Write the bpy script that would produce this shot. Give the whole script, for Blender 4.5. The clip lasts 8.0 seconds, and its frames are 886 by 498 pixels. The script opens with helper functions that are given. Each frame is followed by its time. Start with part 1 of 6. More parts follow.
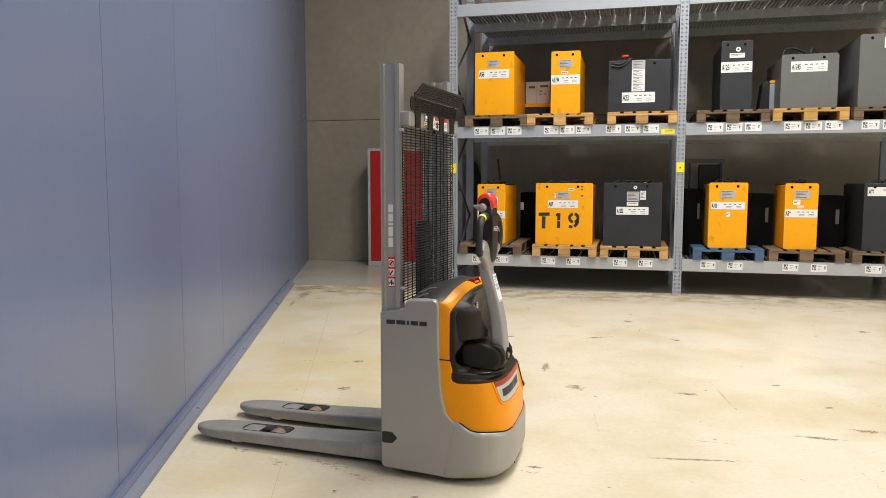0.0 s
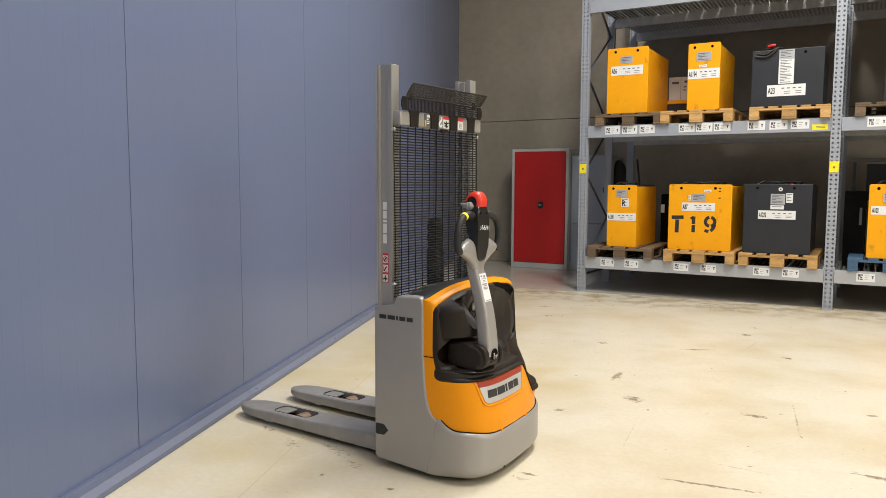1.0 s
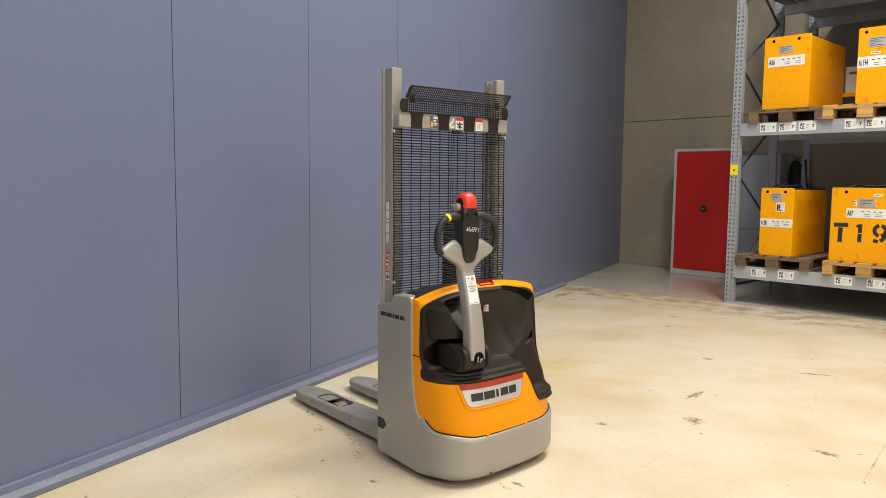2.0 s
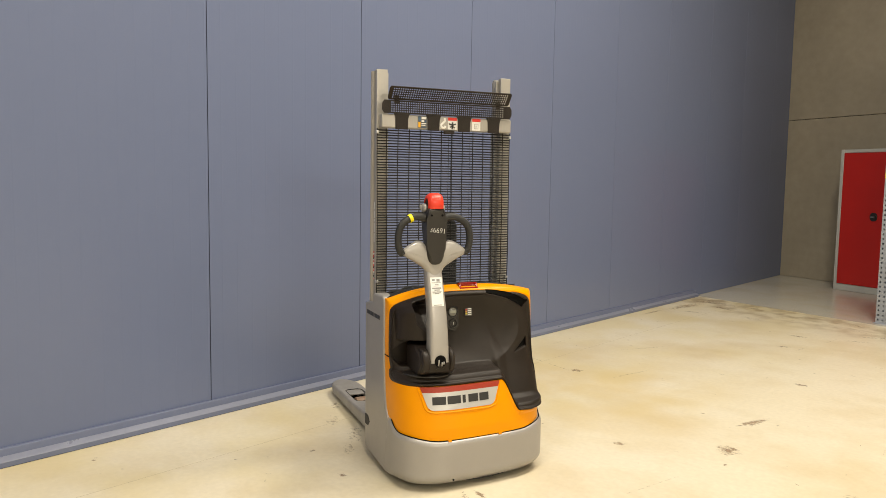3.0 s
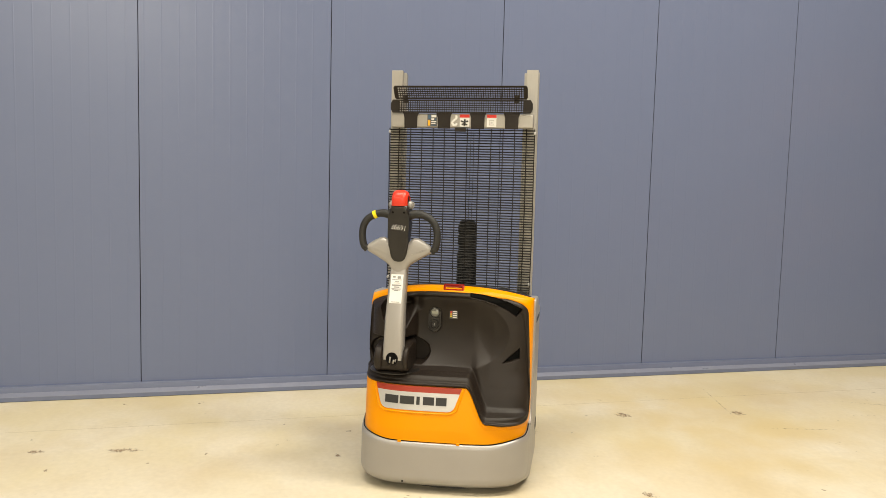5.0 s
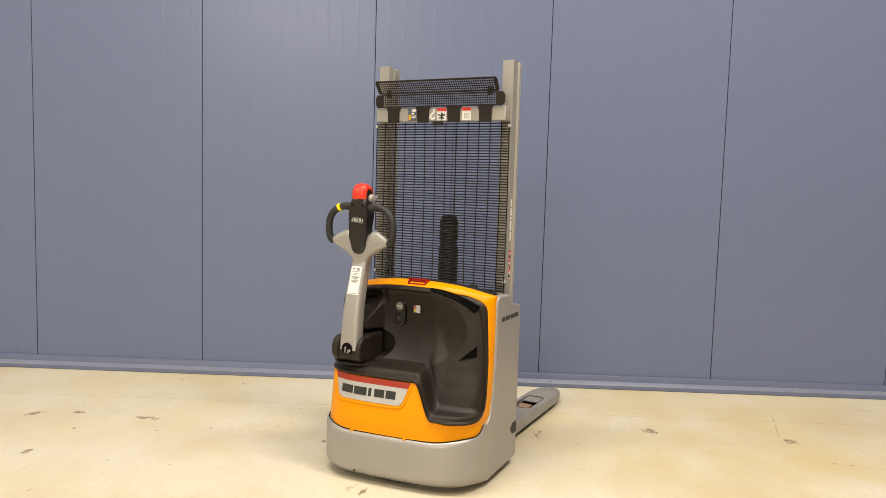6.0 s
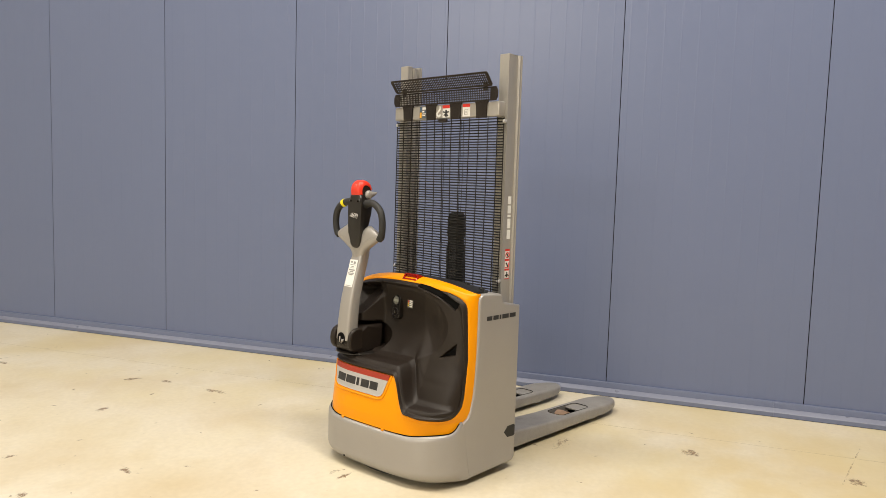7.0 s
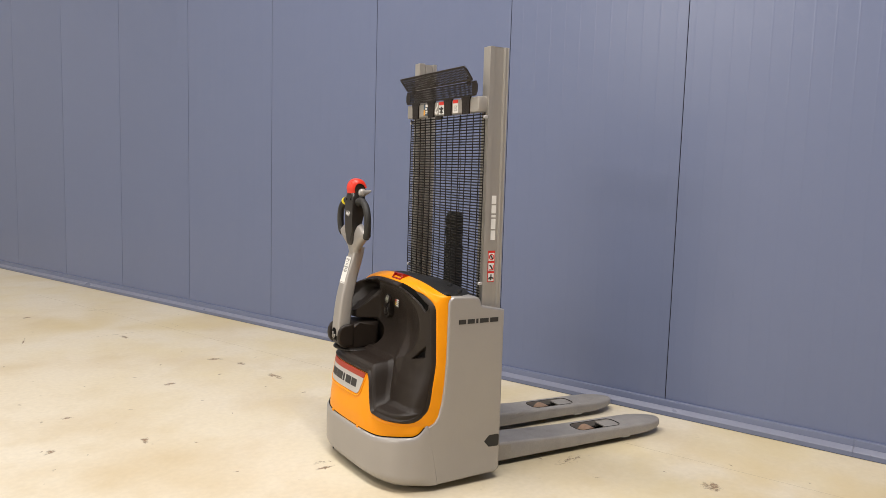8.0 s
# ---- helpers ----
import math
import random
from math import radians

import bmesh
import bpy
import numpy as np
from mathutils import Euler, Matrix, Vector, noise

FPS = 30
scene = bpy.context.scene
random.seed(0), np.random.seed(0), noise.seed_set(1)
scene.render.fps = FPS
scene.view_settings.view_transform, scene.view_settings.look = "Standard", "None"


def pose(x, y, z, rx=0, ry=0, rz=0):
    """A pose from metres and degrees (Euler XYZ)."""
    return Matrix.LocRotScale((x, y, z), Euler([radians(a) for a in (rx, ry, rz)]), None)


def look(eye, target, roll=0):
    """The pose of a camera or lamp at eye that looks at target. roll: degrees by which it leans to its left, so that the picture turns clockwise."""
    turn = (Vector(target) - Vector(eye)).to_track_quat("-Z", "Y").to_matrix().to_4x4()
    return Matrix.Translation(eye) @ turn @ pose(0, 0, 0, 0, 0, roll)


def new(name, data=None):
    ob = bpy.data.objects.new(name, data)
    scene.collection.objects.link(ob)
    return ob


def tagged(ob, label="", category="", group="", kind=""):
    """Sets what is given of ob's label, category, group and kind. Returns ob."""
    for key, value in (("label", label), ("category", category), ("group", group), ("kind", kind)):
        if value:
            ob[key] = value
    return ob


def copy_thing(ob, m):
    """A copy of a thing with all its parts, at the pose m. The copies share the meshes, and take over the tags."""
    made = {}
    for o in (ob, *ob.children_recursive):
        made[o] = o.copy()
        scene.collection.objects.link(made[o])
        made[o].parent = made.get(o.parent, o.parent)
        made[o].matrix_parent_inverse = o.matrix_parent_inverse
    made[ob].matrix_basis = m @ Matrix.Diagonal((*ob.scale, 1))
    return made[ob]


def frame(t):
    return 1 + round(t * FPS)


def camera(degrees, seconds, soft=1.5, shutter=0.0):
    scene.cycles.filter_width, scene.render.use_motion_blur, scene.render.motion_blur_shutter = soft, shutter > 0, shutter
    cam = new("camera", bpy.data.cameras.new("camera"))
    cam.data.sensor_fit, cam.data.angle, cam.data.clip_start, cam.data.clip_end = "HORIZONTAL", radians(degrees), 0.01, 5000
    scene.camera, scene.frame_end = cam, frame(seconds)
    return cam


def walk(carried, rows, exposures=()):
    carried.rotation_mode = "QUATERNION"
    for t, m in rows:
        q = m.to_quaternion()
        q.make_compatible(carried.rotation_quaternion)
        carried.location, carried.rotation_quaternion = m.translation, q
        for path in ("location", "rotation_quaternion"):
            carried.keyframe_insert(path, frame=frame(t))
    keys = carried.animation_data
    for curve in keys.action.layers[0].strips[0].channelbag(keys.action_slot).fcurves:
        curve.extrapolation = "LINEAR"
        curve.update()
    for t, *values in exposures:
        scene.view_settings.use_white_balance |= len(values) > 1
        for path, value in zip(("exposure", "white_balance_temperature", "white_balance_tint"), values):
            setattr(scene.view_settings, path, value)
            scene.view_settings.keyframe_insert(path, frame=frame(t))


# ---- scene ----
cam = camera(61.9, 8.0, soft=0.55)
# seconds, eye, a point two metres ahead, roll
PATH = [
    (0, (0.0039, 0.0034, 1.4137), (0.2000, 1.9853, 1.2299), 0.01),
    (0.5, (0.4707, -0.0147, 1.4113), (0.4142, 1.9761, 1.2289), 0.26),
    (1, (0.9970, 0.0229, 1.3985), (0.6496, 1.9843, 1.2188), 0.18),
    (1.5, (1.4793, 0.1303, 1.4084), (0.8471, 2.0193, 1.2297), 0.37),
    (2, (1.9907, 0.3421, 1.4072), (1.0937, 2.1204, 1.2254), 0.55),
    (3.5, (3.1957, 1.3846, 1.4043), (1.6577, 2.6509, 1.2285), 0.91),
    (4, (3.5093, 1.8485, 1.4003), (1.7915, 2.8580, 1.2276), 0.86),
    (4.5, (3.7250, 2.2835, 1.3973), (1.8805, 3.0372, 1.2245), 1.25),
    (6, (3.9533, 3.9165, 1.3650), (1.9620, 3.8522, 1.1904), 1.65),
    (6.5, (3.9082, 4.4310, 1.3618), (1.9467, 4.0833, 1.1842), 1.77),
    (7, (3.7662, 4.9775, 1.3691), (1.8867, 4.3195, 1.1837), 1.73),
    (7.5, (3.5127, 5.4365, 1.3847), (1.7460, 4.5212, 1.1824), 1.73),
    (8, (3.2036, 5.8855, 1.4085), (1.5952, 4.7158, 1.1970), 1.68),
]
walk(cam, [(t, look(eye, target, roll)) for t, eye, target, roll in PATH],
     exposures=((0.0, 0, 6150, 10.5), (1.0, 0, 6200, 10.5), (1.5, 0, 6480, 11.0), (2.0, 0, 6620, 10.5), (3.5, 0.08, 7300, 7.5), (4.5, 0.09, 7200, 7.0), (6.0, 0.09, 6900, 10.5), (7.0, 0.04, 6800, 10.5), (7.5, 0.01, 6700, 12.5), (8.0, -0.03, 6350, 14.5)))

# ---- light ----
world = bpy.data.worlds.new("world")
world.use_nodes = True
world.node_tree.nodes["Background"].inputs[0].default_value = (0.9, 0.93, 1.0, 1)
world.node_tree.nodes["Background"].inputs[1].default_value = 0.006
scene.world = world


def hall_lamp(x, y, power, sx=0.5, sy=2.6, z=6.6, colour=(1.0, 0.95, 0.86)):
    lamp = bpy.data.lights.new("hall_lamp", "AREA")
    lamp.shape, lamp.size, lamp.size_y, lamp.energy, lamp.color = "RECTANGLE", sx, sy, power, colour
    ob = new("hall_lamp", lamp)
    ob.matrix_world = pose(x, y, z)


for lx, ly, lp in ((2.6, -4.8, 235), (1.9, 2.3, 232), (2.25, 6.2, 340), (6.5, -2.4, 75), (5.6, 4.4, 175)):
    hall_lamp(lx, ly, lp)
hall_lamp(16.5, -1.2, 1500, 1.2, 5.0)


# ---- materials ----
def material(name, colour, rough=0.5, metal=0.0, second=None, scale=3.0, mix=0.5, speck=0.0, speck_scale=60.0,
             bump=0.0, bump_scale=200.0, stretch=(1, 1, 1), coat=0.0, rough_var=0.1, per_object=0.0, spec=0.5):
    """A surface with broad variation between two colours, fine specks, a fine relief and uneven gloss."""
    m = bpy.data.materials.new(name)
    m.use_nodes = True
    nt = m.node_tree
    nd, lk = nt.nodes, nt.links
    bsdf = nd["Principled BSDF"]
    tc = nd.new("ShaderNodeTexCoord")
    mp = nd.new("ShaderNodeMapping")
    mp.inputs["Scale"].default_value = stretch
    lk.new(tc.outputs["Object"], mp.inputs["Vector"])
    n1 = nd.new("ShaderNodeTexNoise")
    n1.inputs["Scale"].default_value, n1.inputs["Detail"].default_value = scale, 6
    n1.inputs["Roughness"].default_value = 0.62
    lk.new(mp.outputs[0], n1.inputs["Vector"])
    ramp = nd.new("ShaderNodeMapRange")
    ramp.inputs["From Min"].default_value, ramp.inputs["From Max"].default_value = 0.32, 0.70
    ramp.inputs["To Max"].default_value = mix
    lk.new(n1.outputs["Fac"], ramp.inputs["Value"])
    mx = nd.new("ShaderNodeMix")
    mx.data_type = "RGBA"
    second = second or tuple(c * 0.8 for c in colour)
    mx.inputs["A"].default_value, mx.inputs["B"].default_value = (*colour, 1), (*second, 1)
    lk.new(ramp.outputs[0], mx.inputs["Factor"])
    out = mx.outputs["Result"]
    if speck > 0:
        n2 = nd.new("ShaderNodeTexNoise")
        n2.inputs["Scale"].default_value, n2.inputs["Detail"].default_value = speck_scale, 4
        lk.new(mp.outputs[0], n2.inputs["Vector"])
        r2 = nd.new("ShaderNodeMapRange")
        r2.inputs["From Min"].default_value, r2.inputs["From Max"].default_value = 0.3, 0.7
        r2.inputs["To Min"].default_value, r2.inputs["To Max"].default_value = 1 - speck, 1 + speck * 0.6
        lk.new(n2.outputs["Fac"], r2.inputs["Value"])
        vm = nd.new("ShaderNodeVectorMath")
        vm.operation = "SCALE"
        lk.new(out, vm.inputs[0])
        lk.new(r2.outputs[0], vm.inputs["Scale"])
        out = vm.outputs[0]
    if per_object > 0:
        oi = nd.new("ShaderNodeObjectInfo")
        r3 = nd.new("ShaderNodeMapRange")
        r3.inputs["To Min"].default_value, r3.inputs["To Max"].default_value = 1 - per_object, 1 + per_object
        lk.new(oi.outputs["Random"], r3.inputs["Value"])
        vm = nd.new("ShaderNodeVectorMath")
        vm.operation = "SCALE"
        lk.new(out, vm.inputs[0])
        lk.new(r3.outputs[0], vm.inputs["Scale"])
        out = vm.outputs[0]
    lk.new(out, bsdf.inputs["Base Color"])
    rr = nd.new("ShaderNodeMapRange")
    rr.inputs["To Min"].default_value, rr.inputs["To Max"].default_value = max(rough - rough_var, 0.03), min(rough + rough_var, 1)
    lk.new(n1.outputs["Fac"], rr.inputs["Value"])
    lk.new(rr.outputs[0], bsdf.inputs["Roughness"])
    bsdf.inputs["Metallic"].default_value = metal
    bsdf.inputs["Specular IOR Level"].default_value = spec
    bsdf.inputs["Coat Weight"].default_value = coat
    if bump > 0:
        n3 = nd.new("ShaderNodeTexNoise")
        n3.inputs["Scale"].default_value, n3.inputs["Detail"].default_value = bump_scale, 3
        lk.new(mp.outputs[0], n3.inputs["Vector"])
        bp = nd.new("ShaderNodeBump")
        bp.inputs["Strength"].default_value, bp.inputs["Distance"].default_value = bump, 0.002
        lk.new(n3.outputs["Fac"], bp.inputs["Height"])
        lk.new(bp.outputs[0], bsdf.inputs["Normal"])
    return m


M_grey = material("silver_grey_paint", (0.345, 0.330, 0.316), 0.38, 0.3, (0.315, 0.300, 0.287), 2.5, 0.7, 0.03, 400, 0.03, 900)
M_mast = material("mast_grey_paint", (0.395, 0.378, 0.355), 0.40, 0.42, (0.335, 0.32, 0.298), 6, 0.7, 0.03, 300, stretch=(1, 1, 0.1))
M_fork = material("fork_grey_paint", (0.325, 0.31, 0.292), 0.42, 0.2, (0.24, 0.228, 0.215), 9, 0.7, 0.05, 120)
M_orange = material("orange_plastic", (0.80, 0.292, 0.0005), 0.36, 0, (0.76, 0.272, 0.0005), 4, 0.6, 0.02, 300, spec=0.22)
M_black = material("black_plastic", (0.0135, 0.0092, 0.0068), 0.45, 0, (0.0190, 0.0132, 0.0100), 6, 0.6, 0.06, 500, 0.25, 1400, spec=0.30)
M_gloss = material("glossy_black_plastic", (0.0105, 0.0086, 0.0075), 0.30, 0, (0.015, 0.0125, 0.011), 8, 0.6)
M_rubber = material("black_rubber", (0.012, 0.012, 0.012), 0.6, 0, (0.02, 0.02, 0.02), 20, 0.6, bump=0.2, bump_scale=500)
# joints and holes; also shade put into hollows and deep rack units
M_gap_shade = material("dark_gap_shade", (0.005, 0.005, 0.005), 0.9, spec=0.08)
M_red = material("red_plastic", (0.70, 0.040, 0.018), 0.34, 0, (0.62, 0.032, 0.015), 10, 0.5)
M_darkred = material("dark_red_lens", (0.30, 0.006, 0.004), 0.18, 0, (0.24, 0.004, 0.003), 10, 0.5)
M_plate = material("silver_plate", (0.55, 0.55, 0.56), 0.35, 0.5, (0.5, 0.5, 0.51), 10, 0.5)
M_plate_red = material("plate_red", (0.31, 0.03, 0.014), 0.4, 0, (0.32, 0.025, 0.012), 10, 0.5)
M_mark = material("dark_marking", (0.02, 0.02, 0.021), 0.5)
M_wire = material("black_wire", (0.010, 0.009, 0.008), 0.55, 0.0, spec=0.25)
M_white = material("white_sticker", (0.75, 0.75, 0.74), 0.5, 0, (0.66, 0.66, 0.65), 15, 0.5)
M_print = material("pale_print", (0.27, 0.27, 0.27), 0.6)
M_deck = material("matt_black_plastic", (0.0065, 0.0065, 0.0065), 0.55, 0, (0.009, 0.009, 0.009), 12, 0.6, bump=0.2, bump_scale=600)
M_ink = material("grey_ink", (0.10, 0.10, 0.10), 0.6)
M_yellow_tag = material("yellow_sticker", (0.85, 0.72, 0.01), 0.5)
M_red_tag = material("red_sticker", (0.65, 0.03, 0.02), 0.5)
M_amber = material("amber_sticker", (0.8, 0.4, 0.02), 0.5)
M_lens = material("pale_display", (0.16, 0.16, 0.145), 0.10)
M_screen = material("grey_green_screen", (0.30, 0.31, 0.26), 0.25)
M_wood_wheel = material("tan_polyurethane", (0.27, 0.175, 0.115), 0.5, 0, (0.15, 0.10, 0.07), 25, 0.7)
M_steel = material("bare_steel", (0.5, 0.5, 0.5), 0.35, 1.0, (0.35, 0.34, 0.33), 20, 0.7)

M_post = material("blue_grey_rack_paint", (0.35, 0.37, 0.41), 0.45, 0.15, (0.31, 0.33, 0.37), 5, 0.7, 0.04, 90)
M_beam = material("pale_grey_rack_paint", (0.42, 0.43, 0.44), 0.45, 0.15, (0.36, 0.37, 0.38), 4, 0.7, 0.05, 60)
M_galv = material("galvanised_steel", (0.55, 0.55, 0.54), 0.36, 0.6, (0.42, 0.42, 0.415), 12, 0.8, 0.08, 50, rough_var=0.18)
M_ybat = material("yellow_battery_paint", (0.84, 0.370, 0.001), 0.48, 0, (0.78, 0.325, 0.001), 3, 0.7, 0.03, 25, 0.05, 150, spec=0.25)
M_abat = material("anthracite_battery_paint", (0.015, 0.0165, 0.021), 0.45, 0, (0.021, 0.023, 0.028), 4, 0.7, 0.08, 60, 0.08, 200)
M_gbat = material("grey_battery_paint", (0.128, 0.126, 0.124), 0.45, 0, (0.110, 0.108, 0.106), 4, 0.7, 0.05, 60)
M_wood = material("raw_pallet_wood", (0.58, 0.335, 0.105), 0.75, 0, (0.30, 0.185, 0.085), 5, 0.8, 0.15, 30, 0.25, 120, stretch=(1, 6, 6), per_object=0.22)
M_wood_old = material("weathered_pallet_wood", (0.185, 0.122, 0.068), 0.8, 0, (0.105, 0.072, 0.045), 5, 0.8, 0.15, 30, 0.25, 120, stretch=(1, 6, 6), per_object=0.25)
M_wood_amber = material("amber_pallet_wood", (0.52, 0.30, 0.07), 0.7, 0, (0.40, 0.22, 0.05), 5, 0.8, 0.12, 30, 0.2, 120, stretch=(1, 6, 6), per_object=0.15)
M_wood_blue = material("blue_painted_pallet_wood", (0.045, 0.105, 0.20), 0.65, 0, (0.07, 0.12, 0.18), 6, 0.8, 0.15, 30, 0.2, 120, stretch=(1, 6, 6), per_object=0.15)
M_led = material("red_charge_light", (0.6, 0.01, 0.02), 0.4)
M_led.node_tree.nodes["Principled BSDF"].inputs["Emission Color"].default_value = (1.0, 0.03, 0.06, 1)
M_led.node_tree.nodes["Principled BSDF"].inputs["Emission Strength"].default_value = 2.5
M_brace = material("dark_brace_steel", (0.095, 0.10, 0.12), 0.5, 0.3, (0.07, 0.073, 0.085), 8, 0.7, 0.05, 80)
M_cab_red = material("red_cabinet_paint", (0.50, 0.016, 0.012), 0.38, 0, (0.46, 0.014, 0.011), 2, 0.6)
M_cab = material("pale_grey_cabinet_paint", (0.50, 0.50, 0.48), 0.45, 0, (0.45, 0.45, 0.43), 2, 0.6)
M_locker = material("blue_grey_locker_paint", (0.34, 0.37, 0.42), 0.42, 0, (0.31, 0.34, 0.39), 2, 0.6)
M_carton = material("white_carton", (0.62, 0.61, 0.58), 0.7, 0, (0.55, 0.54, 0.5), 5, 0.6)
M_concrete = material("beige_concrete", (0.36, 0.315, 0.243), 0.62, 0, (0.29, 0.254, 0.197), 0.9, 0.9, 0.07, 8, 0.15, 40)
M_ceiling = material("ceiling_paint", (0.55, 0.55, 0.54), 0.8)
M_plain = material("plain_wall_paint", (0.55, 0.54, 0.50), 0.8)


def add_wear(m, colour, scale, lo, hi, amount, stretch=(1, 1, 1), turn=0.0):
    """Dirt and scratches of their own shape over a surface."""
    nt = m.node_tree
    nd, lk = nt.nodes, nt.links
    bsdf = nd["Principled BSDF"]
    tc = nd.new("ShaderNodeTexCoord")
    mp = nd.new("ShaderNodeMapping")
    mp.inputs["Scale"].default_value = stretch
    mp.inputs["Rotation"].default_value = (0, turn, 0)
    lk.new(tc.outputs["Object"], mp.inputs["Vector"])
    oi = nd.new("ShaderNodeObjectInfo")
    sh = nd.new("ShaderNodeVectorMath")
    sh.operation = "MULTIPLY_ADD"
    sh.inputs[1].default_value = (17, 17, 17)
    lk.new(oi.outputs["Random"], sh.inputs[0])
    lk.new(mp.outputs[0], sh.inputs[2])
    n = nd.new("ShaderNodeTexNoise")
    n.inputs["Scale"].default_value, n.inputs["Detail"].default_value = scale, 6
    lk.new(sh.outputs[0], n.inputs["Vector"])
    r = nd.new("ShaderNodeMapRange")
    r.inputs["From Min"].default_value, r.inputs["From Max"].default_value = lo, hi
    r.inputs["To Max"].default_value = amount
    lk.new(n.outputs["Fac"], r.inputs["Value"])
    mx = nd.new("ShaderNodeMix")
    mx.data_type = "RGBA"
    mx.inputs["B"].default_value = (*colour, 1)
    lk.new(r.outputs[0], mx.inputs["Factor"])
    lk.new(bsdf.inputs["Base Color"].links[0].from_socket, mx.inputs["A"])
    lk.new(mx.outputs["Result"], bsdf.inputs["Base Color"])


add_wear(M_ybat, (0.12, 0.065, 0.014), 9, 0.63, 0.78, 0.60, (1, 1, 0.7), 0.3)
add_wear(M_ybat, (0.30, 0.15, 0.01), 30, 0.68, 0.78, 0.6, (2.5, 1, 0.5), 0.5)
add_wear(M_abat, (0.09, 0.09, 0.095), 28, 0.70, 0.80, 0.5, (2.2, 1, 0.5), -0.5)
add_wear(M_fork, (0.13, 0.11, 0.09), 22, 0.64, 0.78, 0.5, (0.4, 1.5, 1))
add_wear(M_beam, (0.20, 0.18, 0.16), 18, 0.68, 0.80, 0.5, (0.5, 1, 1))
add_wear(M_post, (0.18, 0.17, 0.16), 24, 0.69, 0.80, 0.5, (1, 1, 0.5))


def shelf_material():
    """Galvanised sheet with rows of punched holes."""
    m = material("punched_galvanised_sheet", (0.58, 0.58, 0.57), 0.34, 0.5, (0.45, 0.45, 0.445), 9, 0.8, 0.06, 50, rough_var=0.15)
    nt = m.node_tree
    nd, lk = nt.nodes, nt.links
    bsdf = nd["Principled BSDF"]
    tc = nd.new("ShaderNodeTexCoord")
    waves = []
    for direction in ("X", "Y"):
        w = nd.new("ShaderNodeTexWave")
        w.bands_direction = direction
        w.inputs["Scale"].default_value = 6.3
        lk.new(tc.outputs["Object"], w.inputs["Vector"])
        waves.append(w)
    mul = nd.new("ShaderNodeMath")
    mul.operation = "MULTIPLY"
    lk.new(waves[0].outputs["Fac"], mul.inputs[0])
    lk.new(waves[1].outputs["Fac"], mul.inputs[1])
    r = nd.new("ShaderNodeMapRange")
    r.inputs["From Min"].default_value, r.inputs["From Max"].default_value = 0.42, 0.50
    lk.new(mul.outputs[0], r.inputs["Value"])
    mx = nd.new("ShaderNodeMix")
    mx.data_type = "RGBA"
    mx.inputs["B"].default_value = (0.03, 0.03, 0.03, 1)
    lk.new(r.outputs[0], mx.inputs["Factor"])
    lk.new(bsdf.inputs["Base Color"].links[0].from_socket, mx.inputs["A"])
    lk.new(mx.outputs["Result"], bsdf.inputs["Base Color"])
    return m


M_shelf = shelf_material()


def panel_material():
    """Blue coated sheet with faint upright ribs, rolled in."""
    m = material("blue_coated_sheet", (0.132, 0.160, 0.264), 0.27, 0, (0.129, 0.157, 0.260), 0.5, 0.5, 0.035, 350, rough_var=0.0, per_object=0.015, spec=0.32)
    nt = m.node_tree
    nd, lk = nt.nodes, nt.links
    for n in nd:
        if n.type == "TEX_NOISE":
            n.inputs["Detail"].default_value = 1.0
    tc = nd.new("ShaderNodeTexCoord")
    w = nd.new("ShaderNodeTexWave")
    w.bands_direction = "Y"
    w.inputs["Scale"].default_value, w.inputs["Distortion"].default_value = 3.05, 0.0
    lk.new(tc.outputs["Object"], w.inputs["Vector"])
    ad = nd.new("ShaderNodeMath")
    ad.operation = "MULTIPLY_ADD"
    ad.inputs[1].default_value = 0.10
    rib = nd.new("ShaderNodeMath")
    rib.operation = "POWER"
    rib.inputs[1].default_value = 60.0
    lk.new(w.outputs["Fac"], rib.inputs[0])
    lk.new(rib.outputs[0], ad.inputs[0])
    ad.inputs[2].default_value = 0.0
    b = nd.new("ShaderNodeBump")
    b.inputs["Strength"].default_value, b.inputs["Distance"].default_value = 0.32, 0.01
    lk.new(ad.outputs[0], b.inputs["Height"])
    lk.new(b.outputs[0], nd["Principled BSDF"].inputs["Normal"])
    return m


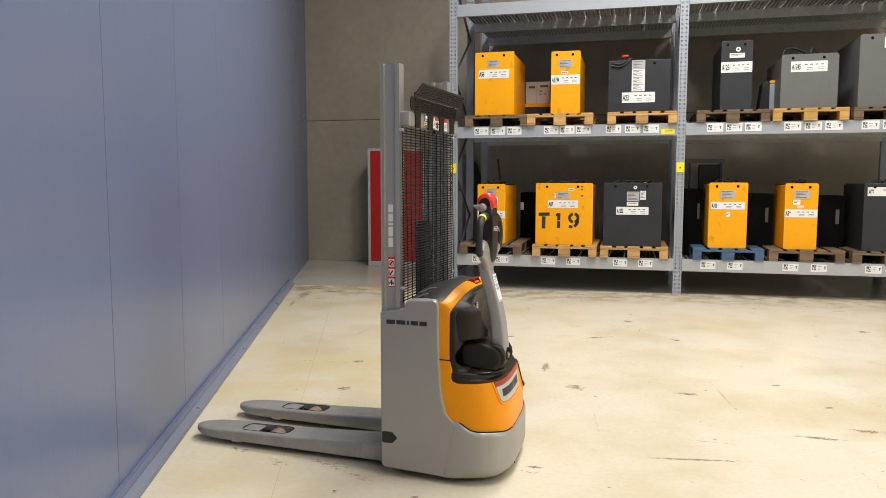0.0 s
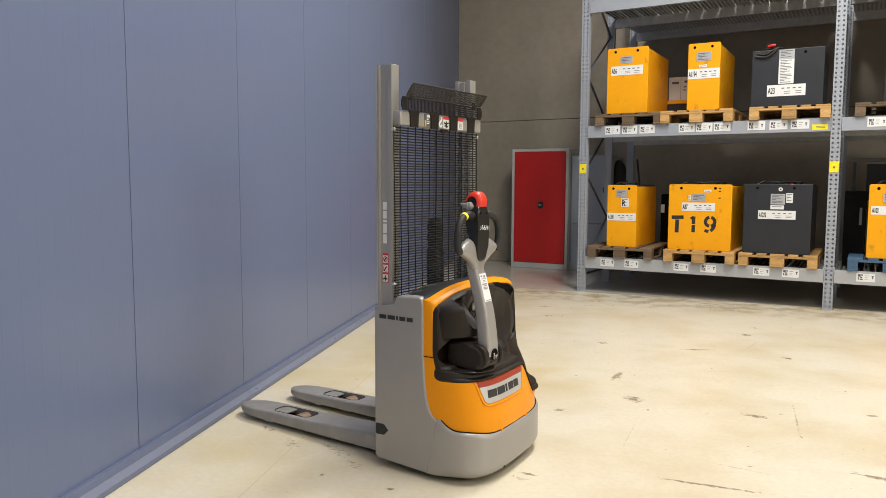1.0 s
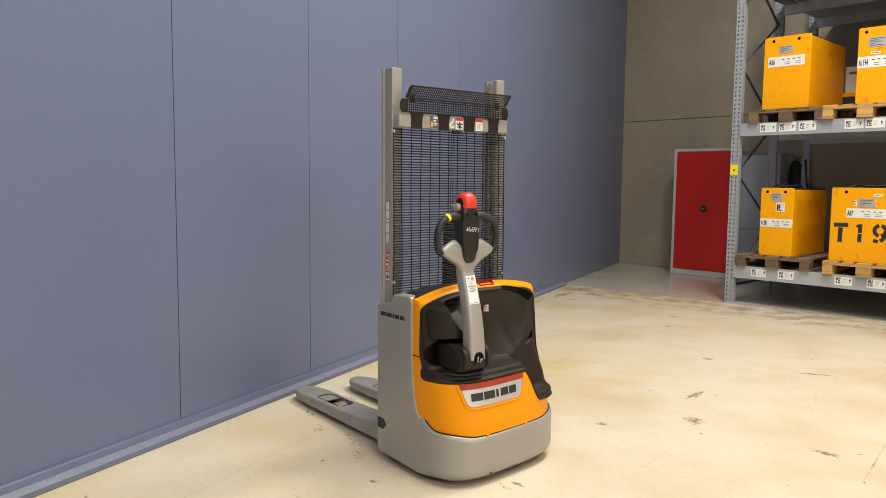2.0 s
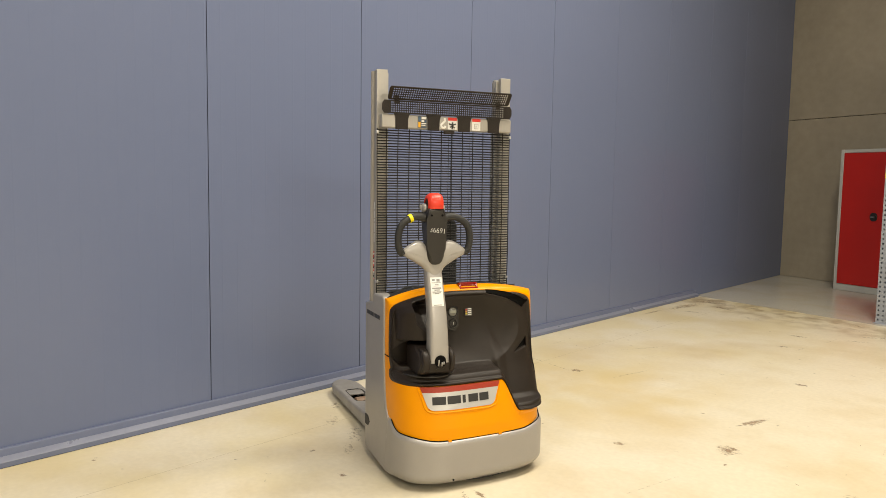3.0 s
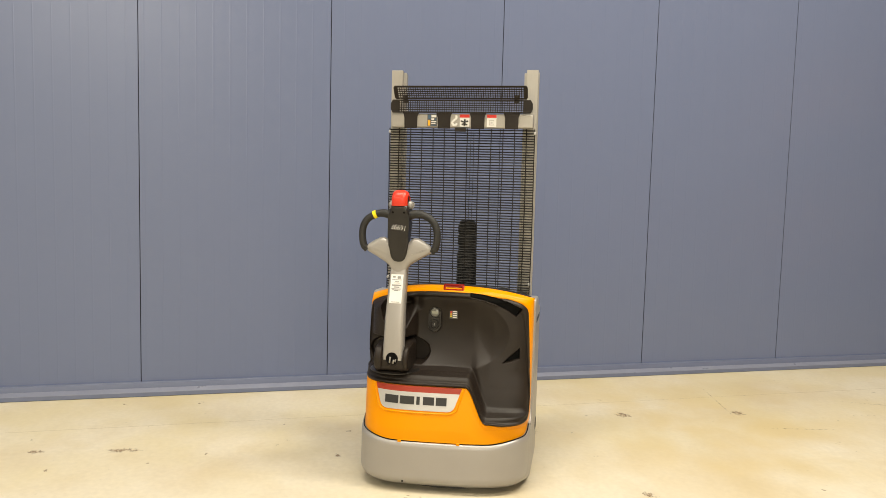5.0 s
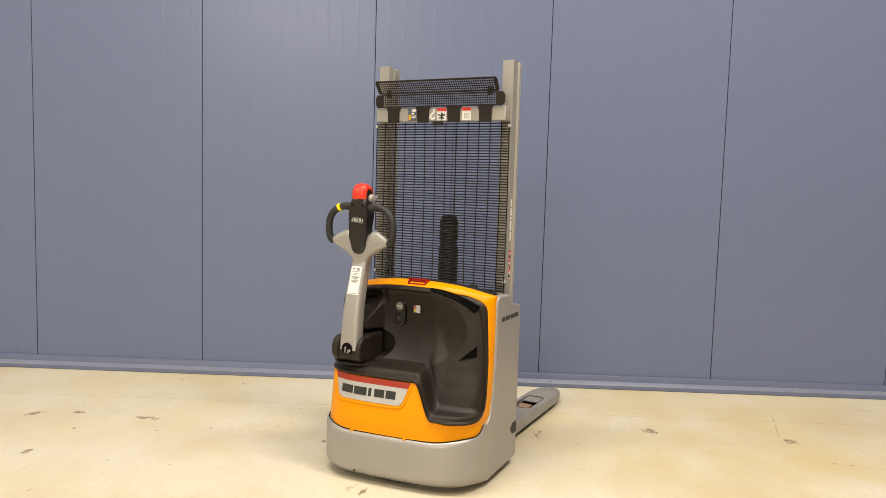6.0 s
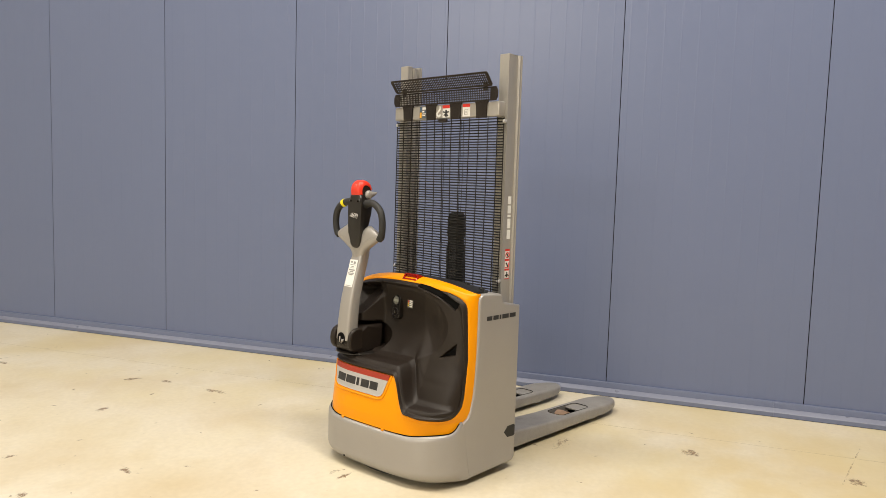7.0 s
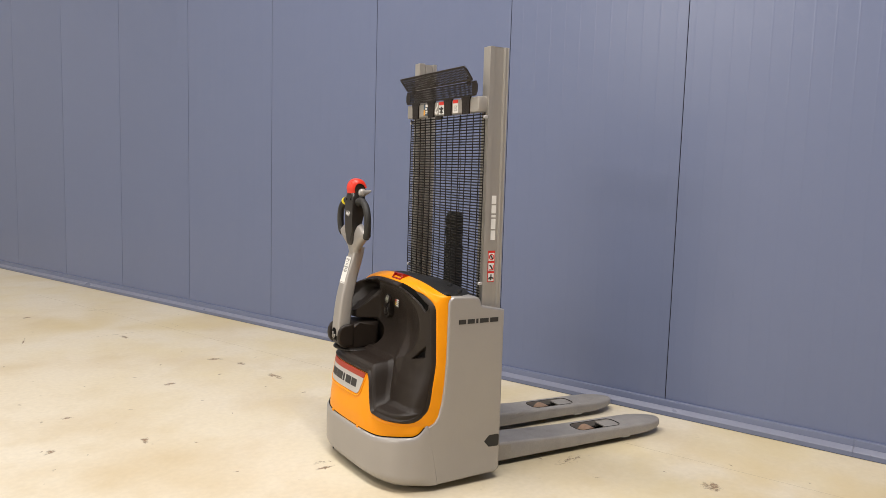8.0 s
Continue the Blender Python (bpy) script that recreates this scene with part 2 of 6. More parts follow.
def floor_material(name, base, second, stain, rough, gloss_var, grime):
    """Worn coated concrete: cloudy tone, brownish patches, dark scuffs and specks."""
    m = material(name, base, rough, 0, second, 0.7, 0.9, 0.06, 34, 0.06, 90, rough_var=gloss_var)
    nt = m.node_tree
    nd, lk = nt.nodes, nt.links
    bsdf = nd["Principled BSDF"]
    base_out = bsdf.inputs["Base Color"].links[0].from_socket
    tc = nd.new("ShaderNodeTexCoord")
    out = base_out
    layers = ((1.1, 0.47, 0.74, 0.62, stain, (1, 1, 1)), (3.4, 0.52, 0.82, 0.34, (0.46, 0.36, 0.18), (1, 1.2, 1)),
              (22.0, 0.71, 0.80, 0.45, (0.15, 0.125, 0.10), (0.8, 1, 1)), (55.0, 0.755, 0.80, 0.6, (0.10, 0.085, 0.07), (1, 1, 1)))
    for k, (sc, lo, hi, amount, colour, stretch) in enumerate(layers):
        mp = nd.new("ShaderNodeMapping")
        mp.inputs["Scale"].default_value = stretch
        mp.inputs["Rotation"].default_value = (0, 0, 0.6 * k)
        mp.inputs["Location"].default_value = (3.7 * k, 1.9 * k, 0)
        lk.new(tc.outputs["Object"], mp.inputs["Vector"])
        n = nd.new("ShaderNodeTexNoise")
        n.inputs["Scale"].default_value, n.inputs["Detail"].default_value = sc, 5
        lk.new(mp.outputs[0], n.inputs["Vector"])
        r = nd.new("ShaderNodeMapRange")
        r.inputs["From Min"].default_value, r.inputs["From Max"].default_value = lo, hi
        r.inputs["To Max"].default_value = amount
        lk.new(n.outputs["Fac"], r.inputs["Value"])
        mx = nd.new("ShaderNodeMix")
        mx.data_type = "RGBA"
        mx.inputs["B"].default_value = (*colour, 1)
        lk.new(r.outputs[0], mx.inputs["Factor"])
        lk.new(out, mx.inputs["A"])
        out = mx.outputs["Result"]
    # yellowed coating along the cold-store wall
    edge = nd.new("ShaderNodeSeparateXYZ")
    lk.new(tc.outputs["Object"], edge.inputs[0])
    strip = nd.new("ShaderNodeMapRange")
    strip.interpolation_type = "SMOOTHSTEP"
    strip.inputs["From Min"].default_value, strip.inputs["From Max"].default_value = 1.6, -0.5
    lk.new(edge.outputs["X"], strip.inputs["Value"])
    n = nd.new("ShaderNodeTexNoise")
    n.inputs["Scale"].default_value, n.inputs["Detail"].default_value = 1.6, 6
    lk.new(tc.outputs["Object"], n.inputs["Vector"])
    r = nd.new("ShaderNodeMapRange")
    r.inputs["From Min"].default_value, r.inputs["From Max"].default_value = 0.42, 0.62
    r.inputs["To Max"].default_value = 0.42 if grime else 0.0
    lk.new(n.outputs["Fac"], r.inputs["Value"])
    mul = nd.new("ShaderNodeMath")
    mul.operation = "MULTIPLY"
    lk.new(strip.outputs[0], mul.inputs[0])
    lk.new(r.outputs[0], mul.inputs[1])
    mx = nd.new("ShaderNodeMix")
    mx.data_type = "RGBA"
    mx.inputs["B"].default_value = (0.60, 0.50, 0.25, 1)
    lk.new(mul.outputs[0], mx.inputs["Factor"])
    lk.new(out, mx.inputs["A"])
    out = mx.outputs["Result"]
    # oily yellow-brown patch where stackers are parked
    away = nd.new("ShaderNodeVectorMath")
    away.operation = "DISTANCE"
    away.inputs[1].default_value = (0.1, 5.4, 0.0)
    lk.new(tc.outputs["Object"], away.inputs[0])
    patch = nd.new("ShaderNodeMapRange")
    patch.interpolation_type = "SMOOTHSTEP"
    patch.inputs["From Min"].default_value, patch.inputs["From Max"].default_value = 1.45, 0.3
    lk.new(away.outputs["Value"], patch.inputs["Value"])
    n = nd.new("ShaderNodeTexNoise")
    n.inputs["Scale"].default_value, n.inputs["Detail"].default_value = 2.4, 5
    lk.new(tc.outputs["Object"], n.inputs["Vector"])
    r = nd.new("ShaderNodeMapRange")
    r.inputs["From Min"].default_value, r.inputs["From Max"].default_value = 0.36, 0.60
    r.inputs["To Max"].default_value = 0.62 if grime else 0.0
    lk.new(n.outputs["Fac"], r.inputs["Value"])
    mul = nd.new("ShaderNodeMath")
    mul.operation = "MULTIPLY"
    lk.new(patch.outputs[0], mul.inputs[0])
    lk.new(r.outputs[0], mul.inputs[1])
    mx = nd.new("ShaderNodeMix")
    mx.data_type = "RGBA"
    mx.inputs["B"].default_value = (0.575, 0.45, 0.215, 1)
    lk.new(mul.outputs[0], mx.inputs["Factor"])
    lk.new(out, mx.inputs["A"])
    out = mx.outputs["Result"]
    # brown grime that has gathered along the joint before the rack
    sep = nd.new("ShaderNodeSeparateXYZ")
    lk.new(tc.outputs["Object"], sep.inputs[0])
    line = nd.new("ShaderNodeMath")
    line.operation = "MULTIPLY_ADD"
    line.inputs[1].default_value = 0.262
    lk.new(sep.outputs["X"], line.inputs[0])
    lk.new(sep.outputs["Y"], line.inputs[2])
    near = nd.new("ShaderNodeMapRange")
    near.interpolation_type = "SMOOTHSTEP"
    near.inputs["From Min"].default_value, near.inputs["From Max"].default_value = 8.75, 9.60
    lk.new(line.outputs[0], near.inputs["Value"])
    n = nd.new("ShaderNodeTexNoise")
    n.inputs["Scale"].default_value, n.inputs["Detail"].default_value = 5.0, 8
    lk.new(tc.outputs["Object"], n.inputs["Vector"])
    r = nd.new("ShaderNodeMapRange")
    r.inputs["From Min"].default_value, r.inputs["From Max"].default_value = 0.44, 0.64
    r.inputs["To Max"].default_value = grime
    lk.new(n.outputs["Fac"], r.inputs["Value"])
    mul = nd.new("ShaderNodeMath")
    mul.operation = "MULTIPLY"
    lk.new(near.outputs[0], mul.inputs[0])
    lk.new(r.outputs[0], mul.inputs[1])
    mx = nd.new("ShaderNodeMix")
    mx.data_type = "RGBA"
    mx.inputs["B"].default_value = (0.28, 0.20, 0.10, 1)
    lk.new(mul.outputs[0], mx.inputs["Factor"])
    lk.new(out, mx.inputs["A"])
    lk.new(mx.outputs["Result"], bsdf.inputs["Base Color"])
    return m


M_panel = panel_material()
M_rail = material("blue_grey_rail_sheet", (0.128, 0.152, 0.242), 0.32, 0, (0.120, 0.144, 0.232), 4, 0.7, 0.03, 40)
# rail paint made paler: the light on the ledge is in its colour
M_ledge_lit = material("ledge_paint_with_light", (0.215, 0.232, 0.305), 0.30, 0.1, (0.195, 0.212, 0.285), 6, 0.7, 0.04, 30)
M_floor = floor_material("cream_floor_coating", (0.675, 0.620, 0.500), (0.628, 0.556, 0.416), (0.48, 0.36, 0.175), 0.38, 0.12, 0.78)
M_floor_far = floor_material("polished_grey_floor", (0.52, 0.495, 0.43), (0.47, 0.445, 0.385), (0.41, 0.36, 0.27), 0.20, 0.08, 0.0)
M_cut = material("dusty_saw_cut", (0.40, 0.335, 0.225), 0.7, 0, (0.30, 0.25, 0.17), 30, 1.0)
M_scuff = material("scuff_rubber", (0.16, 0.13, 0.10), 0.7, 0, (0.34, 0.29, 0.21), 40, 1.0)


def smudge_material():
    """Rubbed-on dirt: torn by noise, thinning out where the mesh's wear value falls."""
    m = material("rubbed_dirt", (0.25, 0.165, 0.10), 0.6, 0, (0.38, 0.275, 0.18), 40, 0.9)
    nt = m.node_tree
    nd, lk = nt.nodes, nt.links
    at = nd.new("ShaderNodeAttribute")
    at.attribute_name = "wear"
    tc = nd.new("ShaderNodeTexCoord")
    mp = nd.new("ShaderNodeMapping")
    mp.inputs["Rotation"].default_value = (0, 0, 0.5)
    mp.inputs["Scale"].default_value = (1, 1.35, 1)
    lk.new(tc.outputs["Object"], mp.inputs["Vector"])
    n = nd.new("ShaderNodeTexNoise")
    n.inputs["Scale"].default_value, n.inputs["Detail"].default_value, n.inputs["Roughness"].default_value = 30, 8, 0.74
    lk.new(mp.outputs[0], n.inputs["Vector"])
    ad = nd.new("ShaderNodeMath")
    ad.operation = "MULTIPLY_ADD"
    ad.inputs[1].default_value = 0.27
    lk.new(at.outputs["Fac"], ad.inputs[0])
    lk.new(n.outputs["Fac"], ad.inputs[2])
    r = nd.new("ShaderNodeMapRange")
    r.inputs["From Min"].default_value, r.inputs["From Max"].default_value = 0.62, 0.82
    r.inputs["To Max"].default_value = 0.85
    lk.new(ad.outputs[0], r.inputs["Value"])
    mul = nd.new("ShaderNodeMath")
    mul.operation = "MULTIPLY"
    mul.use_clamp = True
    lk.new(r.outputs[0], mul.inputs[0])
    gate = nd.new("ShaderNodeMath")
    gate.operation = "MULTIPLY"
    gate.use_clamp = True
    gate.inputs[1].default_value = 4.0
    lk.new(at.outputs["Fac"], gate.inputs[0])
    lk.new(gate.outputs[0], mul.inputs[1])
    lk.new(mul.outputs[0], nd["Principled BSDF"].inputs["Alpha"])
    return m


M_smudge = smudge_material()


# ---- mesh helpers ----
def mesh_of(bm, name, mat, smooth=40):
    me = bpy.data.meshes.new(name)
    bmesh.ops.recalc_face_normals(bm, faces=bm.faces)
    bm.to_mesh(me)
    bm.free()
    if smooth:
        me.shade_smooth()
        me.set_sharp_from_angle(angle=radians(smooth))
        for f in me.polygons:
            if len(f.vertices) > 4 or f.area > 0.012:
                f.use_smooth = False
    me.materials.append(mat)
    return me


def part(name, bm, mat, parent=None, label="", m=None, smooth=40):
    ob = new(name, mesh_of(bm, name, mat, smooth))
    ob.parent = parent
    if m is not None:
        ob.matrix_basis = m
    if label:
        ob["label"] = label
    return ob


def thing(name, m, label, category, group="", kind=""):
    ob = new(name)
    ob.matrix_world = m
    ob.empty_display_size = 0.1
    return tagged(ob, label, category, group, kind)


def box(lo, hi, bevel=0.0, seg=2, bm=None):
    bm = bm or bmesh.new()
    c = [(a + b) / 2 for a, b in zip(lo, hi)]
    s = [abs(b - a) for a, b in zip(lo, hi)]
    made = bmesh.ops.create_cube(bm, size=1, matrix=Matrix.Translation(c) @ Matrix.Diagonal((*s, 1)))
    if bevel > 0:
        vs = set(made["verts"])
        es = [e for e in bm.edges if e.verts[0] in vs and e.verts[1] in vs]
        bmesh.ops.bevel(bm, geom=es, offset=bevel, segments=seg, affect="EDGES", profile=0.5)
    return bm


def prism(outline, axis, a, b, bevel=0.0, seg=2):
    """A polygon of (p, q) drawn out along an axis from a to b. axis x: (y, z); y: (x, z); z: (x, y)."""
    bm = bmesh.new()

    def at(p, q, d):
        return {"x": (d, p, q), "y": (p, d, q), "z": (p, q, d)}[axis]
    v0 = [bm.verts.new(at(p, q, a)) for p, q in outline]
    v1 = [bm.verts.new(at(p, q, b)) for p, q in outline]
    f0, f1 = bm.faces.new(v0), bm.faces.new(v1)
    n = len(outline)
    for i in range(n):
        bm.faces.new((v0[i], v0[(i + 1) % n], v1[(i + 1) % n], v1[i]))
    if bevel > 0:
        es = list(set(f0.edges) | set(f1.edges))
        bmesh.ops.bevel(bm, geom=es, offset=bevel, segments=seg, affect="EDGES", profile=0.5)
    return bm


def tube(points, radius, sides=10, bm=None, flat=1.0, closed_ends=True):
    """A round bar along a smooth way through points. radius: a number or one per point."""
    bm = bm or bmesh.new()
    pts = [Vector(p) for p in points]
    rad = radius if isinstance(radius, (list, tuple)) else [radius] * len(pts)
    rings = []
    ref = None
    for i, p in enumerate(pts):
        d = (pts[min(i + 1, len(pts) - 1)] - pts[max(i - 1, 0)]).normalized()
        if ref is None:
            ref = Vector((0, 0, 1)) if abs(d.z) < 0.9 else Vector((1, 0, 0))
        x = d.cross(ref).normalized()
        y = x.cross(d).normalized()
        ref = y
        rings.append([bm.verts.new(p + rad[i] * (math.cos(2 * math.pi * k / sides) * x + flat * math.sin(2 * math.pi * k / sides) * y)) for k in range(sides)])
    for r0, r1 in zip(rings, rings[1:]):
        for k in range(sides):
            bm.faces.new((r0[k], r0[(k + 1) % sides], r1[(k + 1) % sides], r1[k]))
    if closed_ends:
        bm.faces.new(rings[0])
        bm.faces.new(rings[-1])
    return bm


def glide(points, steps=8):
    """Points of a smooth curve through the given ones."""
    p = [Vector(q) for q in points]
    p = [2 * p[0] - p[1]] + p + [2 * p[-1] - p[-2]]
    out = []
    for i in range(1, len(p) - 2):
        for k in range(steps):
            t = k / steps
            out.append(0.5 * (2 * p[i] + (p[i + 1] - p[i - 1]) * t + (2 * p[i - 1] - 5 * p[i] + 4 * p[i + 1] - p[i + 2]) * t * t
                              + (3 * p[i] - p[i - 1] - 3 * p[i + 1] + p[i + 2]) * t ** 3))
    return out + [p[-2]]


def lathe(profile, m=None, sides=28, bm=None):
    """Turns (radius, height) round the local z axis."""
    bm = bm or bmesh.new()
    m = m or Matrix()
    rings = [[bm.verts.new(m @ Vector((r * math.cos(2 * math.pi * k / sides), r * math.sin(2 * math.pi * k / sides), h))) for k in range(sides)] for r, h in profile]
    for r0, r1 in zip(rings, rings[1:]):
        for k in range(sides):
            bm.faces.new((r0[k], r0[(k + 1) % sides], r1[(k + 1) % sides], r1[k]))
    bm.faces.new(rings[0])
    bm.faces.new(rings[-1])
    return bm


def rounded(x0, z0, x1, z1, r, n=5):
    """The outline of a rectangle with round corners."""
    out = []
    for cx, cz, a in ((x1 - r, z1 - r, 0), (x0 + r, z1 - r, 90), (x0 + r, z0 + r, 180), (x1 - r, z0 + r, 270)):
        for k in range(n + 1):
            w = radians(a + 90 * k / n)
            out.append((cx + r * math.cos(w), cz + r * math.sin(w)))
    return out


def lettering(text, size, mat, parent, m, name="lettering", wide=1.0, bold=0.0):
    cu = bpy.data.curves.new(name, "FONT")
    cu.body, cu.size, cu.offset, cu.extrude = text, size, bold, 0.0006
    cu.align_x, cu.align_y = "LEFT", "BOTTOM_BASELINE"
    tmp = new("tmp", cu)
    dg = bpy.context.evaluated_depsgraph_get()
    me = bpy.data.meshes.new_from_object(tmp.evaluated_get(dg))
    bpy.data.objects.remove(tmp)
    me.materials.clear()
    me.materials.append(mat)
    ob = new(name, me)
    ob.parent = parent
    ob.matrix_basis = m @ Matrix.Diagonal((wide, 1, 1, 1))
    return ob


# ---- the hall ----
WALL_X = -1.10
BACK = (-1.10, 13.45)
RACK = pose(1.10, 9.73, 0, 0, 0, -20)
NEAR_Y, FAR_X, TOP_Z = -9.0, 20.0, 7.0


def back_y(x):
    return BACK[1] - (x - BACK[0]) * math.tan(radians(20))


def seam_y(x):
    return 9.86 - (x - 0.15) * 0.262


def flat_slab(outline, z0, z1):
    return prism(outline, "z", z0, z1)


tagged(part("floor_1", flat_slab([(-1.6, NEAR_Y - 0.3), (FAR_X + 0.3, NEAR_Y - 0.3), (FAR_X + 0.3, seam_y(FAR_X + 0.3)), (-1.6, seam_y(-1.6))], -0.2, 0), M_floor),
       "cream coated concrete hall floor with scuffs and stains", "floor", kind="structure")
tagged(part("floor_2", flat_slab([(-1.6, seam_y(-1.6) + 0.012), (FAR_X + 0.3, seam_y(FAR_X + 0.3) + 0.012), (FAR_X + 0.3, back_y(FAR_X + 0.3) + 0.3), (-1.6, back_y(-1.6) + 0.3)], -0.2, -0.001), M_floor_far),
       "polished grey concrete floor under and behind the rack", "floor", kind="structure")
tagged(part("floor_joint", flat_slab([(-1.6, seam_y(-1.6)), (FAR_X, seam_y(FAR_X)), (FAR_X, seam_y(FAR_X) + 0.012), (-1.6, seam_y(-1.6) + 0.012)], -0.2, -0.006), M_scuff),
       "dirty brown joint between two floor areas", "floor joint", kind="structure")
tagged(part("ceiling", box((-1.6, NEAR_Y - 0.3, TOP_Z), (FAR_X + 0.3, 15, TOP_Z + 0.2)), M_ceiling), "plain pale hall ceiling", "ceiling", kind="structure")
tagged(part("wall_east", box((FAR_X, NEAR_Y - 0.3, 0), (FAR_X + 0.2, 15, TOP_Z)), M_plain), "plain hall wall", "wall", kind="structure")
tagged(part("wall_south", box((-1.6, NEAR_Y - 0.2, 0), (FAR_X, NEAR_Y, TOP_Z)), M_plain), "plain hall wall", "wall", kind="structure")

# back wall: two courses of concrete panels with an open joint
wall_north = thing("wall_north", pose(BACK[0], BACK[1], 0, 0, 0, -20), "beige concrete panel wall with a level joint", "wall", kind="structure")
for z0, z1 in ((0, 2.466), (2.473, 4.95), (4.957, TOP_Z)):
    part("panel", box((-0.3, 0, z0), (16, 0.2, z1), 0.006, 1), M_concrete, wall_north)
part("joint", box((-0.3, 0.02, 0), (16, 0.18, TOP_Z - 0.01)), M_gap_shade, wall_north)

# cold-store wall: upright blue sandwich panels over a sloped base rail
wall_west = thing("wall_west", Matrix.Translation((WALL_X, 0, 0)), "blue-grey coated sandwich panel wall with upright joints", "wall", kind="structure")
PITCH = 1.18
for k in range(-10, 10):
    y0 = 3.26 + PITCH * k
    if y0 > 14.0:
        continue
    y1 = min(y0 + PITCH, 14.4)
    part("panel", box((-0.10, y0 + 0.0022, 0.001), (0, y1 - 0.0022, TOP_Z), 0.0008, 1), M_panel, wall_west)
part("joint", box((-0.11, NEAR_Y, 0.002), (-0.0030, 14.3, TOP_Z - 0.01)), M_gap_shade, wall_west)
rail = [(0.001, 0.003), (0.070, 0.003), (0.070, 0.0265), (0.031, 0.0420), (0.0285, 0.0440), (0.0235, 0.0790), (0.0220, 0.0805), (0.001, 0.0815)]
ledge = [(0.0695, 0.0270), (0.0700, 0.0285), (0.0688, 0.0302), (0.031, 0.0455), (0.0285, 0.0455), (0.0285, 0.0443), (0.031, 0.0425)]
y = -12.55
while y < 10.0:
    a, b = max(y + 0.0006, NEAR_Y), min(y + 5.9994, 10.13)
    rail_ob = part("base_rail", prism(rail, "y", a, b), M_rail, wall_west, "blue-grey sheet base rail")
    part("ledge", prism(ledge, "y", a, b), M_ledge_lit, rail_ob, "sloped rail ledge, light from above put into its paint")
    y += 6.0

part("sealing_strip", box((0.001, NEAR_Y, 0.0), (0.066, 10.13, 0.003)), M_gap_shade, wall_west, "dark sealing strip under the rail")

# ---- pallet stacker ----
truck = thing("pallet_stacker", pose(0.2605, 3.802, 0, 0, 0, -25.08), "silver-grey and orange electric pallet stacker with lowered forks", "pallet stacker")
NE, SKEW, SIDE = 3.4, 0.085, 0.222
HALF_L, HALF_R = 0.384, 0.393


def plan(a, u_side, u_front, ne=NE):
    """A point of the rounded plan outline, a from -90 to 90 degrees: across, ahead."""
    half = np.where(np.sin(a) < 0, HALF_L, HALF_R)
    v = half * np.sign(np.sin(a)) * np.abs(np.sin(a)) ** (2 / ne)
    return v, u_side + (u_front - u_side) * np.abs(np.cos(a)) ** (2 / ne)


def even_angles(u_side, u_front, count):
    a = np.linspace(-math.pi / 2, math.pi / 2, 4001)
    v, u = plan(a, u_side, u_front)
    s = np.concatenate(([0], np.cumsum(np.hypot(np.diff(v), np.diff(u)))))
    return np.interp(np.linspace(0, s[-1], count), s, a)


def ease(x, lo, hi):
    t = np.clip((x - lo) / (hi - lo), 0, 1)
    return t * t * (3 - 2 * t)


# upright profiles of the operator's side, key by key: height, reach. LEFT: the shelf of the tiller; RIGHT: the low notch
STOPS = np.array([0.0, 0.08, 0.17, 0.265, 0.29, 0.31, 0.345, 0.395, 0.44, 0.50, 0.60, 0.70, 0.76, 0.79, 0.815, 0.845, 0.89])
LEFT_Z = np.array([0.20, 0.29, 0.385, 0.485, 0.508, 0.524, 0.530, 0.533, 0.545, 0.60, 0.70, 0.80, 0.860, 0.888, 0.905, 0.915, 0.915])
LEFT_U = np.array([0.534, 0.530, 0.516, 0.498, 0.494, 0.480, 0.450, 0.410, 0.378, 0.372, 0.362, 0.350, 0.338, 0.325, 0.300, 0.262, 0.20])
RIGHT_Z = np.array([0.20, 0.24, 0.285, 0.328, 0.345, 0.355, 0.360, 0.366, 0.385, 0.46, 0.60, 0.76, 0.850, 0.883, 0.905, 0.915, 0.915])
RIGHT_U = np.array([0.534, 0.532, 0.530, 0.526, 0.520, 0.508, 0.488, 0.468, 0.438, 0.396, 0.352, 0.337, 0.329, 0.319, 0.300, 0.262, 0.20])


def smooth_profile(values):
    t = np.linspace(0, STOPS[-1], 900)
    y = np.interp(t, STOPS, values)
    k = np.hanning(21)
    k /= k.sum()
    return t, np.convolve(np.pad(y, 10, mode="edge"), k, "valid")


PROFILES = [smooth_profile(p) for p in (LEFT_Z, LEFT_U, RIGHT_Z, RIGHT_U)]


def cowl(a, t, skew=SKEW):
    """The shell of the operator's side before its recess: ahead, across, up."""
    lz, lu, rz, ru = (np.interp(t, *p) for p in PROFILES)
    ne = NE + np.where(np.sin(a) < 0, 2.6 * ease(t, 0.40, 0.55), 3.6 * ease(t, 0.20, 0.36) + -3.3 * ease(t, 0.44, 0.56))
    half = np.where(np.sin(a) < 0, HALF_L, HALF_R)
    v0 = half * np.sign(np.sin(a)) * np.abs(np.sin(a)) ** (2 / ne)
    w = ease(v0, 0.115, 0.215)
    z, uf = lz + (rz - lz) * w, lu + (ru - lu) * w
    v, u = plan(a, SIDE + 0 * t, uf - skew * v0 * (1 - ease(t, 0.40, 0.52)), ne)
    drop = np.where(v < 0, 0.058, 0.042) * (np.abs(v) / 0.384) ** 2.6
    z = z - drop * ease(z, 0.60, 0.90)
    v = np.where(v > 0, v * (1 - 0.014 * ease(z, 0.45, 0.88) * ease(u, 0.235, 0.285)), v)
    return u, v, z


def smooth_least(a, b, k):
    h = np.clip(0.5 + 0.5 * (b - a) / k, 0, 1)
    return b + (a - b) * h - k * h * (1 - h)


